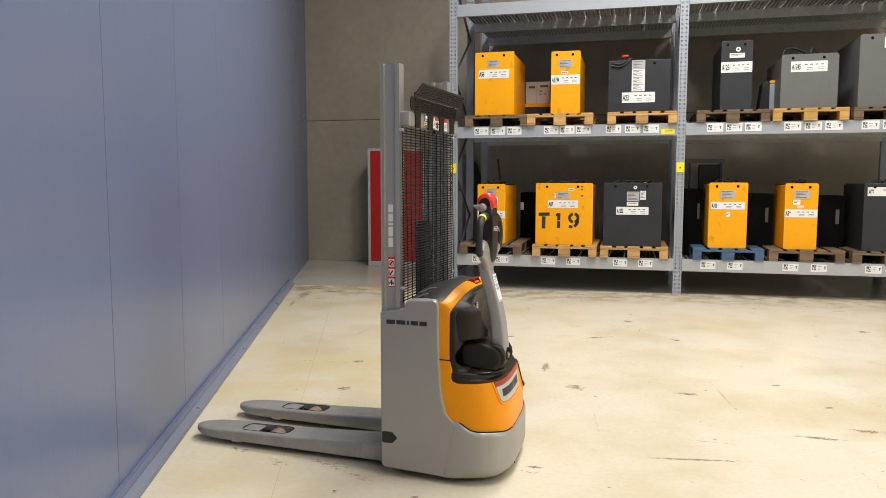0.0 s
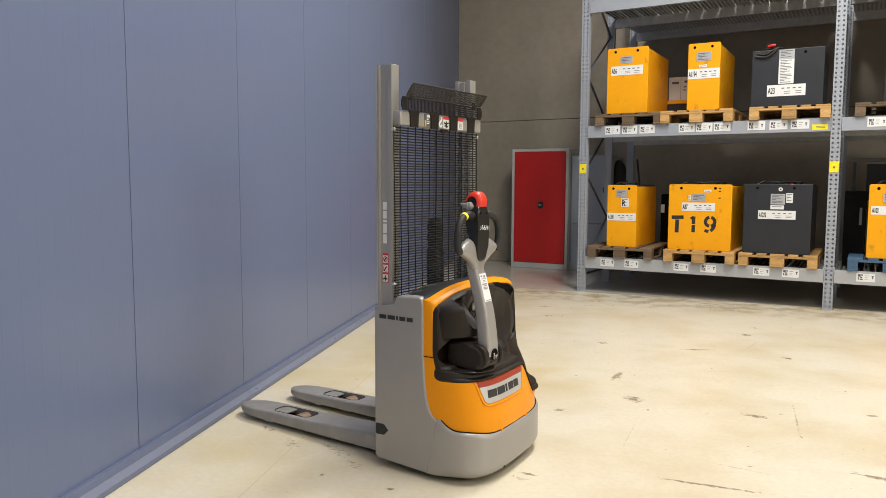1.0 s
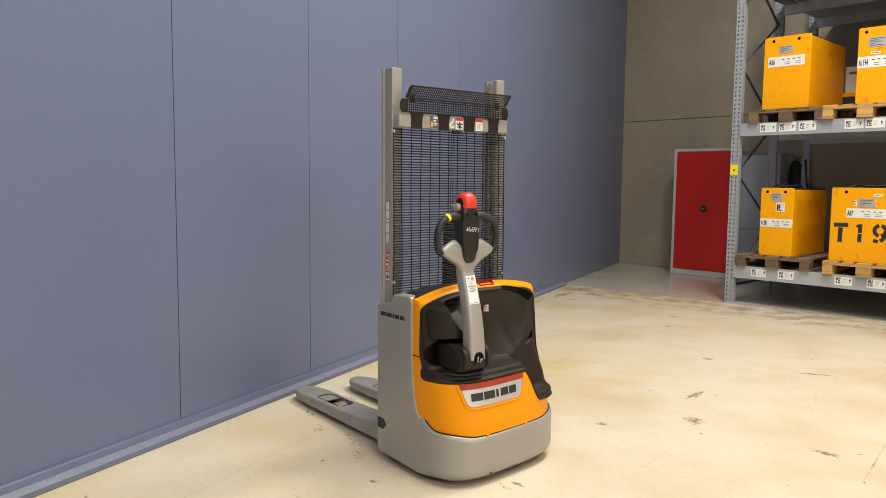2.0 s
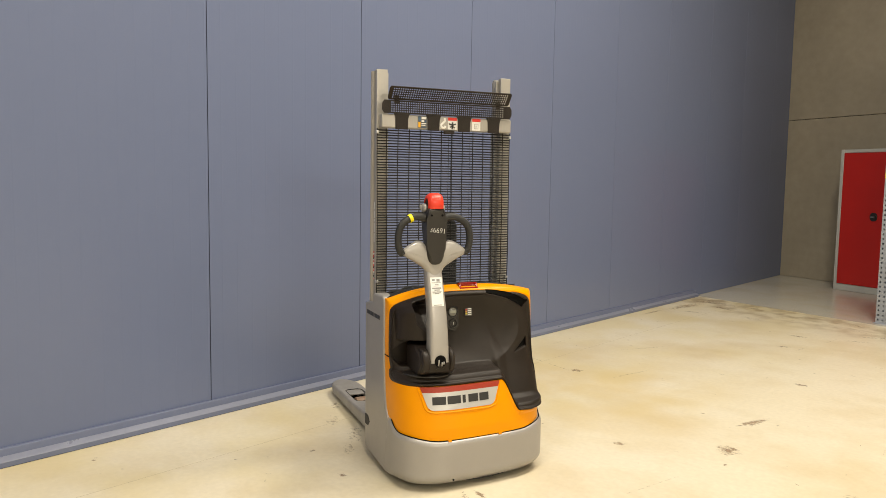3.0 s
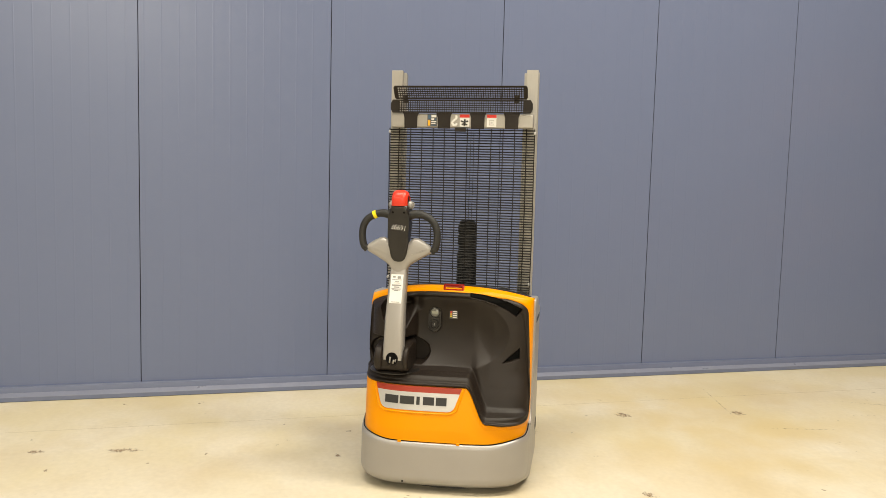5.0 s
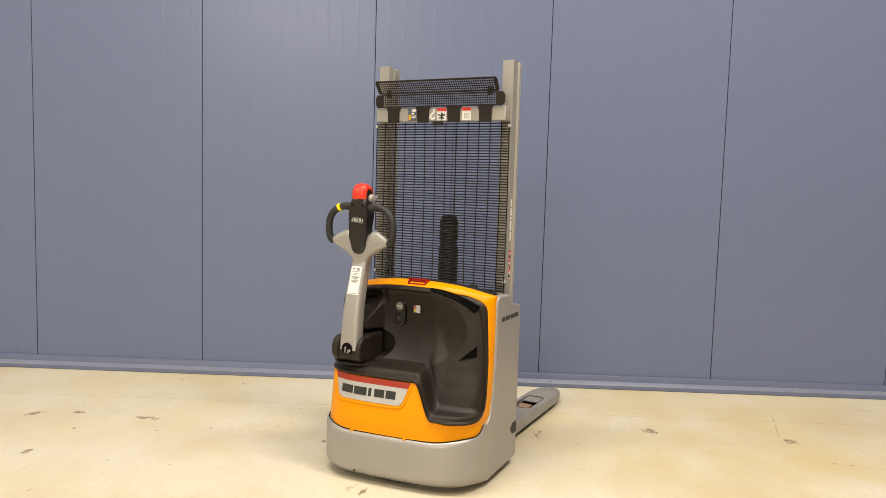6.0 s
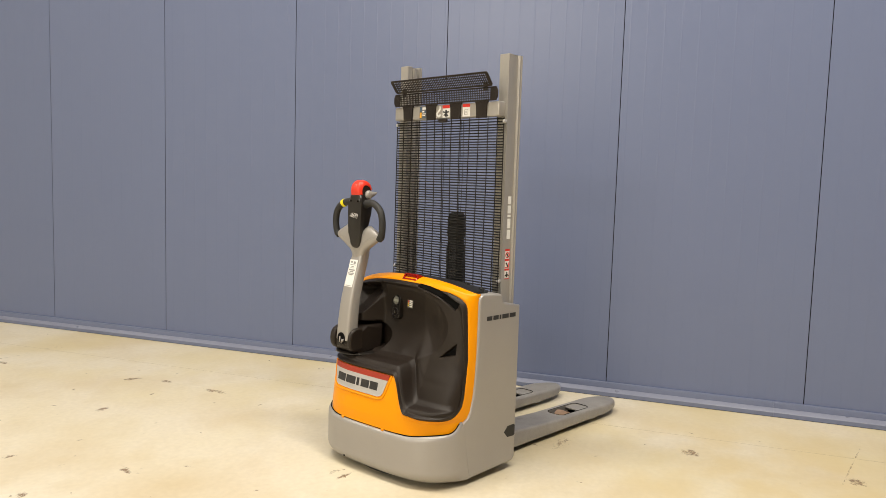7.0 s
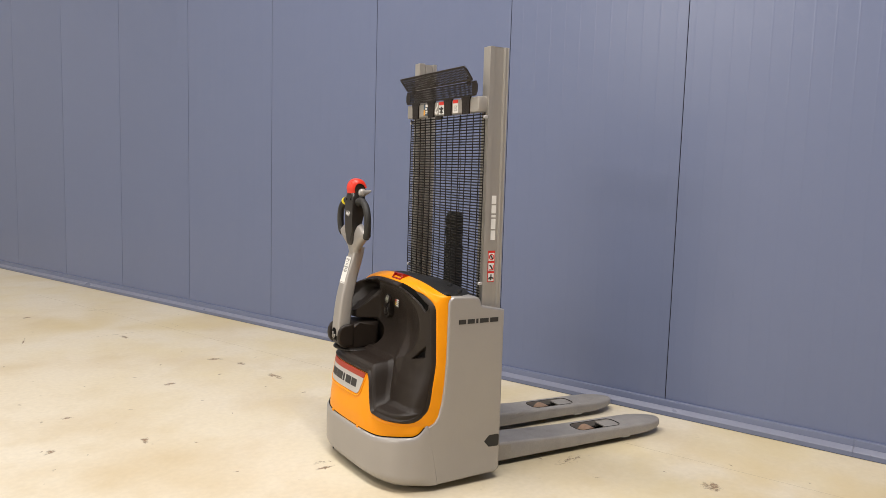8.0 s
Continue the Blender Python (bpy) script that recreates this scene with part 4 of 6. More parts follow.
for z0, z1, v0, v1 in ((0.050, 0.058, -0.020, -0.007), (0.046, 0.058, 0.002, 0.017), (0.040, 0.0425, -0.022, 0.022), (0.030, 0.034, -0.008, 0.010), (0.025, 0.027, -0.014, 0.014), (0.013, 0.019, -0.022, 0.022),
                       (0.005, 0.010, -0.012, 0.014), (-0.002, 0.001, -0.022, 0.022), (-0.007, -0.004, -0.018, 0.018), (-0.010, -0.007, -0.010, 0.010), (-0.062, -0.059, -0.020, 0.020)):
    part("print", box((0.001, v0, z0), (0.002, v1, z1)), M_print, lab)

# flat near-black disc paints the shade of an opening in the arm
part("foot_cavity_shade", lathe([(0.028, 0.0), (0.028, 0.002), (0.0, 0.0025)], pose(0.5258, TV, 0.604, 0, 88, 0), 20), M_gap_shade, arm_ob, "near-black disc for the shade in the arm's foot")
for v, z0, z1 in ((-0.010, 0.584, 0.612), (0.006, 0.582, 0.600), (0.015, 0.590, 0.602)):
    part("spring_pin", tube([(0.5290, TV + v, z0), (0.5290, TV + v + 0.003, z1)], 0.0036, 8), M_fork, arm_ob)

# head: grey fork, black tongue, red cap, grips
HU = 0.425
fork_half = [(0.0, 0.985), (0.036, 0.985), (0.039, 0.998), (0.048, 1.013), (0.066, 1.028), (0.108, 1.054), (0.138, 1.070), (0.149, 1.077), (0.155, 1.088), (0.153, 1.100), (0.144, 1.110), (0.118, 1.127), (0.090, 1.142), (0.072, 1.1435), (0.058, 1.138), (0.048, 1.128), (0.0, 1.10)]
outline = [(TV + p, q) for p, q in fork_half] + [(TV - p, q) for p, q in reversed(fork_half[1:-1])]
fork_bm = bmesh.new()
shells = []
for face in (1, -1):
    for q in np.linspace(0.0, 1.0, 9)[:: face]:
        ring = []
        for y, z in outline:
            side = abs(y - TV)
            # the ridge runs up the stem and out along each arm
            ry, rz = (0.0, min(z, 1.055)) if side < 0.045 else (min(side, 0.135) - 0.012, 1.060 + 0.33 * (side - 0.045))
            ry *= 1 if y > TV else -1
            lean = side / 0.154
            deep = 0.024 * (1 - 0.28 * lean ** 1.5) * (1 - q ** 3.0) ** 0.45
            ring.append(fork_bm.verts.new((HU + face * deep + 0.006 * lean ** 2, TV + ry + (y - TV - ry) * q, rz + (z - rz) * q)))
        shells.append(ring)
for r0, r1 in zip(shells, shells[1:]):
    for k in range(len(r0)):
        fork_bm.faces.new((r0[k], r0[(k + 1) % len(r0)], r1[(k + 1) % len(r0)], r1[k]))
bmesh.ops.remove_doubles(fork_bm, verts=fork_bm.verts, dist=0.0004)
bmesh.ops.holes_fill(fork_bm, edges=[e for e in fork_bm.edges if e.is_boundary], sides=0)
bmesh.ops.recalc_face_normals(fork_bm, faces=fork_bm.faces)
part("tiller_fork", fork_bm, M_grey, truck, "silver-grey forked tiller head", smooth=75)
tongue_half = [(0.0, 1.033), (0.018, 1.036), (0.031, 1.048), (0.039, 1.070), (0.044, 1.105), (0.047, 1.16), (0.0485, 1.20), (0.048, 1.245), (0.044, 1.268), (0.036, 1.290)]
tongue = [(TV + p, q) for p, q in tongue_half] + [(TV - p, q) for p, q in reversed(tongue_half[1:])]
tongue_bm = prism(tongue, "x", HU - 0.034, HU + 0.036, 0.012, 4)
for p in tongue_bm.verts:
    # a blade that grows thicker towards the knobs
    if p.co.x < HU + 0.01:
        p.co.x = HU + 0.012 + (p.co.x - HU - 0.012) * ease(p.co.z, 1.00, 1.26)
tongue_ob = part("tongue", tongue_bm, M_gloss, truck, "glossy black handle centre", smooth=60)
# the red hood arches over a black body that is open to the sides
hood_out = glide([(HU + 0.038, 0, 1.287), (HU + 0.041, 0, 1.315), (HU + 0.031, 0, 1.342), (HU + 0.010, 0, 1.357), (HU - 0.016, 0, 1.356), (HU - 0.036, 0, 1.343), (HU - 0.048, 0, 1.316)], 4)
hood_in = glide([(HU + 0.018, 0, 1.287), (HU + 0.020, 0, 1.308), (HU + 0.014, 0, 1.324), (HU + 0.003, 0, 1.333), (HU - 0.013, 0, 1.333), (HU - 0.026, 0, 1.326), (HU - 0.036, 0, 1.311)], 4)
hood = bmesh.new()
rows = []
for k in range(17):
    w = -1 + k / 8
    swell = 0.10 + 0.90 * (1 - abs(w) ** 3.2) ** 0.5
    rows.append([hood.verts.new(i + (o - i) * swell + Vector((0, TV + 0.037 * w, 0))) for o, i in zip(hood_out, hood_in)] + [hood.verts.new(i + Vector((0, TV + 0.037 * w, 0))) for i in reversed(hood_in)])
for r0, r1 in zip(rows, rows[1:]):
    for k in range(len(r0)):
        hood.faces.new((r0[k], r0[(k + 1) % len(r0)], r1[(k + 1) % len(r0)], r1[k]))
hood.faces.new(rows[0])
hood.faces.new(list(reversed(rows[-1])))
bmesh.ops.recalc_face_normals(hood, faces=hood.faces)
part("safety_cap", hood, M_red, truck, "red belly safety hood", smooth=60)
part("cap_body", prism([(HU - 0.036, 1.262), (HU + 0.024, 1.262), (HU + 0.022, 1.308), (HU + 0.015, 1.325), (HU + 0.003, 1.334), (HU - 0.013, 1.334), (HU - 0.028, 1.326), (HU - 0.040, 1.306)], "y", TV - 0.033, TV + 0.033, 0.004, 2), M_black, truck, "black body under the red hood", smooth=50)
lettering("36691", 0.033, M_white, tongue_ob, Matrix.Translation((HU + 0.0370, TV - 0.036, 1.184)) @ Matrix(((0, 0, 1, 0), (1, 0, 0, 0), (0, 1, 0, 0), (0, 0, 0, 1))) @ pose(0, 0, 0, 0, 0, 2) @ Matrix(((1, 0.35, 0, 0), (0, 1, 0, 0), (0, 0, 1, 0), (0, 0, 0, 1))), "handwriting", 0.92, -0.0008)
for sgn in (-1, 1):
    way = glide([(HU + 0.002, TV + sgn * 0.034, 1.240), (HU + 0.004, TV + sgn * 0.072, 1.251), (HU + 0.006, TV + sgn * 0.110, 1.247), (HU + 0.009, TV + sgn * 0.150, 1.224), (HU + 0.010, TV + sgn * 0.170, 1.190),
                 (HU + 0.010, TV + sgn * 0.175, 1.145), (HU + 0.008, TV + sgn * 0.168, 1.104), (HU + 0.006, TV + sgn * 0.150, 1.083)], 6)
    grip = part("grip", tube(way, [0.021 - 0.0048 * min(k / 12, 1) for k in range(len(way))], 14), M_rubber, truck, "black textured hand grip")
    part("grip_socket", tube([(HU + 0.006, TV + sgn * 0.158, 1.098), (HU + 0.007, TV + sgn * 0.166, 1.090), (HU + 0.008, TV + sgn * 0.170, 1.082)], [0.019, 0.0175, 0.010], 14), M_rubber, grip)
    if sgn < 0:
        i = 12
        part("band", tube([way[i], way[i + 1], way[i + 2]], 0.0190, 14), M_yellow_tag, grip, "yellow tape band")
    knob = lathe([(0.0, -0.004), (0.012, -0.003), (0.020, 0.001), (0.0245, 0.008), (0.0245, 0.018), (0.020, 0.025), (0.010, 0.029), (0.0, 0.030)], pose(HU - 0.016, TV + sgn * 0.031, 1.289, sgn * -90, 0, 0) @ Matrix.Diagonal((0.86, 0.86, 0.8, 1)), 22)
    knob_ob = part("travel_knob", knob, M_grey, truck, "grey travel knob", smooth=60)
    wing = bmesh.new()
    tube(glide([(HU - 0.018, TV + sgn * 0.044, 1.291), (HU - 0.034, TV + sgn * 0.045, 1.292), (HU - 0.048, TV + sgn * 0.046, 1.295), (HU - 0.060, TV + sgn * 0.046, 1.300)], 4), [0.0175 - 0.00115 * k for k in range(13)], 12, bm=wing)
    part("travel_wing", wing, M_grey, knob_ob, "grey thumb lever", smooth=60)
for v in (-0.026, 0.026):
    part("screw", tube([(HU + 0.034, TV + v, 1.258), (HU + 0.038, TV + v, 1.258)], 0.005, 8), M_gap_shade, truck)

# ---- mast ----
for sgn in (-1, 1):
    # the mast stands a little off the middle of the truck
    off = 0.002 if sgn < 0 else -0.014
    sec = [(-0.053, 0.373), (-0.053, 0.318), (-0.036, 0.318), (-0.036, 0.346), (-0.026, 0.353), (0.006, 0.353), (0.014, 0.346), (0.014, 0.318), (0.043, 0.318), (0.043, 0.373), (0.022, 0.373), (0.017, 0.363),
           (-0.031, 0.363), (-0.035, 0.373), (-0.042, 0.373), (-0.044, 0.370), (-0.047, 0.370), (-0.049, 0.373)]
    up = part("mast_upright", prism([(p, sgn * (q + sgn * off)) for p, q in sec], "z", 0.25, 1.951, 0.0015, 1), M_mast, truck, "silver-grey mast channel", smooth=20)
    inner = [(-0.050, 0.350), (-0.050, 0.312), (-0.032, 0.312), (-0.032, 0.330), (-0.004, 0.330), (-0.004, 0.304), (0.012, 0.304), (0.012, 0.350)]
    part("inner_upright", prism([(p, sgn * (q + sgn * off)) for p, q in inner], "z", 0.25, 1.940, 0.0015, 1), M_mast, truck, "inner grey mast channel", smooth=20)
    web = 0.363 + sgn * off
    zz = 1.104
    for width in (0.043, 0.045, 0.011, 0.036, 0.036):
        part("block", box((-0.019, sgn * (web - 0.0005), zz), (0.004, sgn * (web + 0.0012), zz + width)), M_white, up)
        zz += width + 0.007
    tag = part("safety_sticker", box((-0.022, sgn * (web - 0.0005), 0.914), (0.014, sgn * (web + 0.0012), 1.056)), M_red_tag, up, "red and white safety pictogram strip")
    for k in range(3):
        z0 = 0.918 + 0.046 * k
        y0, y1, y2 = sgn * (web + 0.0008), sgn * (web + 0.0022), sgn * (web + 0.0024)
        part("field", box((-0.019, y0, z0), (0.011, y1, z0 + 0.036)), M_white, tag)
        if k == 0:
            part("sign", tube([(-0.016, y2, z0 + 0.012), (-0.004, y2, z0 + 0.020), (0.008, y2, z0 + 0.012)], 0.0035, 6), M_mark, tag)
            part("sign", tube([(-0.004, y2, z0 + 0.005), (-0.004, y2, z0 + 0.031)], 0.003, 6), M_mark, tag)
        else:
            ring = [(-0.004 + 0.012 * math.cos(w), y2, z0 + 0.018 + 0.012 * math.sin(w)) for w in np.linspace(0.0, 6.28, 13)] if k == 2 else [(-0.015, y2, z0 + 0.028), (-0.015, y2, z0 + 0.006), (0.008, y2, z0 + 0.006)]
            part("sign", tube(ring, 0.0022, 6), M_red_tag, tag)
            part("sign", tube([(-0.010, y2, z0 + 0.008), (-0.003, y2, z0 + 0.020), (0.004, y2, z0 + 0.027)], 0.0035, 6), M_mark, tag)

cross = part("mast_crossbar", box((0.040, -0.360, 1.667), (0.088, 0.346, 1.735), 0.007, 2), M_mast, truck, "silver-grey crossbar")
for v0, v1 in ((-0.289, -0.226), (-0.121, -0.059), (0.045, 0.109), (0.211, 0.274)):
    flare = [(0.014, 1.744), (0.007, 1.738), (0.003, 1.729), (0.001, 1.715), (0.0, 1.662)]
    leg = [(v1 + a, z) for a, z in flare] + [(v0 - a, z) for a, z in reversed(flare)]
    part("bracket", prism(leg, "x", 0.086, 0.094, 0.002, 1), M_black, truck, "black guard bracket")


def crossbar_sticker(v0, v1, mat, label):
    return part("sticker", box((0.0875, v0, 1.672), (0.0892, v1, 1.731)), mat, cross, label)


FX = 0.0889
tag = crossbar_sticker(-0.174, -0.125, M_ink, "dark blue notice sticker with yellow and white fields")
for v0, v1, z0, z1, mat in ((-0.171, -0.159, 1.676, 1.702, M_amber), (-0.171, -0.157, 1.708, 1.728, M_wood_blue), (-0.154, -0.129, 1.716, 1.728, M_white), (-0.154, -0.140, 1.703, 1.711, M_white), (-0.136, -0.129, 1.701, 1.711, M_wood_blue),
                            (-0.154, -0.129, 1.693, 1.697, M_white), (-0.154, -0.133, 1.685, 1.689, M_white), (-0.154, -0.129, 1.676, 1.680, M_wood_blue)):
    part("field", box((FX, v0, z0), (FX + 0.0012, v1, z1)), mat, tag)
tag = crossbar_sticker(-0.059, -0.014, M_mast, "pale crane hook sticker")
part("hook_sign", tube(glide([(FX + 0.001, -0.030, 1.727), (FX + 0.001, -0.029, 1.713), (FX + 0.001, -0.040, 1.702), (FX + 0.001, -0.049, 1.692), (FX + 0.001, -0.044, 1.681), (FX + 0.001, -0.032, 1.679), (FX + 0.001, -0.026, 1.688)], 4), 0.0052, 6, flat=0.4), M_white, tag)
tag = crossbar_sticker(-0.012, 0.036, M_white, "white and red no-stepping sticker")
part("field", box((FX, -0.012, 1.716), (FX + 0.0012, 0.036, 1.731)), M_red_tag, tag)
part("sign", tube([(FX + 0.001, 0.012, 1.676), (FX + 0.001, 0.013, 1.708)], 0.0045, 6), M_mark, tag)
part("sign", tube([(FX + 0.001, -0.006, 1.700), (FX + 0.001, 0.012, 1.694), (FX + 0.001, 0.030, 1.700)], 0.0038, 6), M_mark, tag)
part("sign", tube([(FX + 0.001, -0.002, 1.683), (FX + 0.001, 0.012, 1.688), (FX + 0.001, 0.026, 1.681)], 0.0032, 6), M_mark, tag)
tag = crossbar_sticker(0.122, 0.168, M_white, "white sticker with a red head")
part("field", box((FX, 0.122, 1.716), (FX + 0.0012, 0.168, 1.731)), M_red_tag, tag)
part("sign", tube([(FX + 0.0008, v, z) for v, z in ((0.134, 1.682), (0.156, 1.682), (0.156, 1.704), (0.134, 1.704), (0.134, 1.682))], 0.0014, 5), M_mast, tag)
part("sign", box((FX, 0.140, 1.688), (FX + 0.0012, 0.150, 1.698)), M_plate, tag)
part("latch", box((0.084, -0.035, 1.648), (0.098, 0.022, 1.666), 0.003, 1), M_black, truck)


def screen(v0, v1, z0, z1, frame_z, nv, nz, chamfer):
    """A perforated plastic screen in the y-z plane: rim and crossing bars."""
    bm = bmesh.new()
    for k in range(nv + 1):
        v = v0 + (v1 - v0) * k / nv
        box((-0.0012, v - 0.0021, z0), (0.0012, v + 0.0021, z1), bm=bm)
    for k in range(nz + 1):
        z = z0 + (z1 - z0) * k / nz
        box((-0.0012, v0, z - 0.0021), (0.0012, v1, z + 0.0021), bm=bm)
    cut = min(chamfer * 0.6, 0.018)
    outer = [(v0 - chamfer, z0 - frame_z + cut), (v0 - chamfer + cut * 0.6, z0 - frame_z), (v1 + chamfer - cut * 0.6, z0 - frame_z), (v1 + chamfer, z0 - frame_z + cut),
             (v1 + chamfer, z1 + frame_z - cut), (v1 + chamfer - cut * 0.6, z1 + frame_z), (v0 - chamfer + cut * 0.6, z1 + frame_z), (v0 - chamfer, z1 + frame_z - cut)]
    hole = [(v0, z0 + 0.001), (v0 + 0.001, z0), (v1 - 0.001, z0), (v1, z0 + 0.001), (v1, z1 - 0.001), (v1 - 0.001, z1), (v0 + 0.001, z1), (v0, z1 - 0.001)]
    n = len(outer)
    for xa in (-0.002, 0.002):
        o, h = [bm.verts.new((xa, *p)) for p in outer], [bm.verts.new((xa, *p)) for p in hole]
        for i in range(n):
            bm.faces.new((o[i], o[(i + 1) % n], h[(i + 1) % n], h[i]))
    for i in range(n):
        a, b = outer[i], outer[(i + 1) % n]
        bm.faces.new([bm.verts.new(p) for p in ((-0.002, *a), (-0.002, *b), (0.002, *b), (0.002, *a))])
    return bm


part("lower_screen", screen(-0.316, 0.298, 1.742, 1.796, 0.005, 54, 5, 0.044), M_black, truck, "black perforated plastic screen", m=Matrix.Translation((0.094, 0, 0)), smooth=0)
part("upper_screen", screen(-0.318, 0.300, -0.030, 0.030, 0.007, 54, 5, 0.018), M_black, truck, "black perforated plastic screen, tilted", m=pose(0.124, 0.0, 1.832, 0, 38, 0), smooth=0)
for v in (-0.285, 0.265):
    part("bracket", box((0.088, v - 0.012, 1.785), (0.096, v + 0.012, 1.825)), M_black, truck)

guard = bmesh.new()
for k in range(63):
    z = 0.852 + 0.0130 * k
    tube([(0.057, v, z + 0.0010 * math.sin(3.1 * v + k)) for v in (-0.371, -0.18, 0.0, 0.18, 0.354)], 0.0029, 4, bm=guard)
for v in [-0.371] + [-0.323 + 0.0579 * k for k in range(12)] + [0.354]:
    tube([(0.060 + 0.003 * math.sin(5 * z + 10 * v), v + 0.0015 * math.sin(7 * z + 17 * v), z) for z in (0.846, 1.0, 1.15, 1.3, 1.5, 1.666)], 0.0024, 5, bm=guard)
part("mesh_guard", guard, M_wire, truck, "black wire mesh guard", smooth=60)
for v, z in ((-0.371, 1.648), (0.354, 1.646), (-0.368, 0.912), (0.352, 0.910)):
    part("clip", box((0.044, v - 0.006, z - 0.007), (0.064, v + 0.006, z + 0.007), 0.002, 1), M_plate, truck, "pale plastic mesh clip")

part("lift_cylinder", lathe([(0.050, 0.60), (0.050, 1.045), (0.044, 1.056), (0.044, 1.086), (0.048, 1.096), (0.048, 1.130), (0.045, 1.134), (0.045, 1.150), (0.048, 1.154), (0.047, 1.186), (0.040, 1.198), (0.040, 1.206), (0.030, 1.212), (0.0, 1.213)], Matrix.Translation((0.010, 0.030, 0)) @ Matrix.Diagonal((0.85, 1.0, 1, 1)), 28), M_rubber, truck, "black lift cylinder cover")
for k in range(7):
    w = 0.6 - 0.2 * k
    part("cover_rib", tube([(0.010 + 0.042 * math.cos(w), 0.030 + 0.049 * math.sin(w), z) for z in (0.70, 1.04)], 0.0022, 5), M_rubber, truck)
for z in (1.085, 1.072):
    part("cylinder_clip", tube([(0.028, 0.005, z), (0.034, 0.030, z), (0.028, 0.055, z)], 0.002, 6), M_steel, truck)
part("lift_chain", tube([(0.0, 0.030, 1.20), (0.0, 0.032, 1.66)], 0.0013, 6), M_wire, truck)
part("hose", tube(glide([(0.0, 0.045, 1.20), (-0.004, 0.047, 1.45), (0.0, 0.046, 1.66)]), 0.0013, 6), M_wire, truck)
part("carriage", box((-0.075, -0.28, 0.10), (-0.046, 0.28, 0.42), 0.008, 2), M_fork, truck, "grey fork carriage plate")

# ---- forks ----
for sgn in (-1, 1):
    fk = bmesh.new()
    c, hw = sgn * 0.200 - 0.008, 0.09

    def top_z(u):
        return float(np.interp(u, [-1.24, -1.04, -0.6, -0.3, -0.05], [0.070, 0.080, 0.090, 0.106, 0.124]))
    stations = [-0.04, -0.2, -0.35, -0.5, -0.6, -0.7, -0.8, -0.9, -0.97, -1.04, -1.10, -1.15, -1.19, -1.218, -1.232, -1.238]
    rings = []
    for u in stations:
        k = max((-1.04 - u) / 0.2, 0)
        w = hw * math.sqrt(max(1 - (k * 0.985) ** 2.6, 0.01))
        t, b = top_z(u), 0.030 + 0.018 * k ** 1.5
        e = 0.012
        prof = [(-w, b), (-w, t - e), (-w + e * 0.35, t - e * 0.3), (-w + e, t), (w - e, t), (w - e * 0.35, t - e * 0.3), (w, t - e), (w, b)]
        if w < e * 1.5:
            prof = [(-w, b), (-w, t - e), (-w * 0.8, t - e * 0.4), (-w * 0.4, t - e * 0.3), (w * 0.4, t - e * 0.3), (w * 0.8, t - e * 0.4), (w, t - e), (w, b)]
        rings.append([(u, c + p, q) for p, q in prof])
    vr = [[fk.verts.new(p) for p in ring] for ring in rings]
    for (ua, r0), (ub, r1) in zip(zip(stations, vr), zip(stations[1:], vr[1:])):
        for k in range(7):
            if k == 3 and -0.975 < ub and ua < -0.59:
                continue
            fk.faces.new((r0[k], r0[k + 1], r1[k + 1], r1[k]))
    fk.faces.new(vr[-1])
    # the top round the wheel opening
    u0, u1, e0, e1, half, edge, rad = -0.940, -0.655, -0.97, -0.6, 0.052, hw - 0.012, 0.034
    strips = []
    for su, sv, first_turn in ((1, 1, 0), (-1, 1, 90), (-1, -1, 180), (1, -1, 270)):
        uu, eu = (u1, e1) if su > 0 else (u0, e0)
        cu, cv = uu - su * rad, sv * (half - rad)
        ends = [(eu, cv), (eu, (cv + sv * edge) / 2), (eu, sv * edge), ((cu + eu) / 2, sv * edge), (cu, sv * edge)]
        if su * sv < 0:
            ends.reverse()
        for k in range(5):
            w = radians(first_turn + 22.5 * k)
            strips.append((ends[k], (cu + rad * math.cos(w), cv + rad * math.sin(w))))
    ov = [fk.verts.new((o[0], c + o[1], top_z(o[0]))) for o, _ in strips]
    iv = [fk.verts.new((i[0], c + i[1], top_z(i[0]))) for _, i in strips]
    dv = [fk.verts.new((i[0], c + i[1], top_z(i[0]) - 0.030)) for _, i in strips]
    n = len(strips)
    for k in range(n):
        fk.faces.new((ov[k], ov[(k + 1) % n], iv[(k + 1) % n], iv[k]))
        fk.faces.new((iv[k], iv[(k + 1) % n], dv[(k + 1) % n], dv[k]))
    fork_ob = part("fork", fk, M_fork, truck, "grey steel fork with a wheel opening", smooth=45)
    part("slot_edge", tube([(i[0], c + i[1] * 1.03, top_z(i[0]) + 0.0003) for _, i in strips + strips[:1]], 0.0017, 6), M_gap_shade, fork_ob)
    part("load_wheel", lathe([(0.0, -0.040), (0.034, -0.040), (0.042, -0.034), (0.0435, 0.0), (0.042, 0.034), (0.034, 0.040), (0.0, 0.040)], pose(-0.745, c, 0.044, 90, 0, 0), 24), M_wood_wheel, fork_ob, "tan polyurethane load wheel")
    part("rocker_plate", box((-0.939, c - 0.0505, top_z(-0.88) - 0.012), (-0.842, c + 0.0505, top_z(-0.88) - 0.0045), 0.001, 1), M_fork, fork_ob, "grey rocker plate")
    # dark plate added under the fork so that its wheel opening stays dark
    part("housing", box((-1.06, c - 0.082, 0.031), (-0.06, c + 0.082, 0.034)), M_gap_shade, fork_ob, "added dark plate closing the fork from below")
    for s2 in (-1, 1):
        part("wheel_rocker", box((-0.84, c + s2 * 0.045 - 0.004, 0.022), (-0.66, c + s2 * 0.045 + 0.004, 0.06), 0.004, 1), M_rubber, fork_ob)
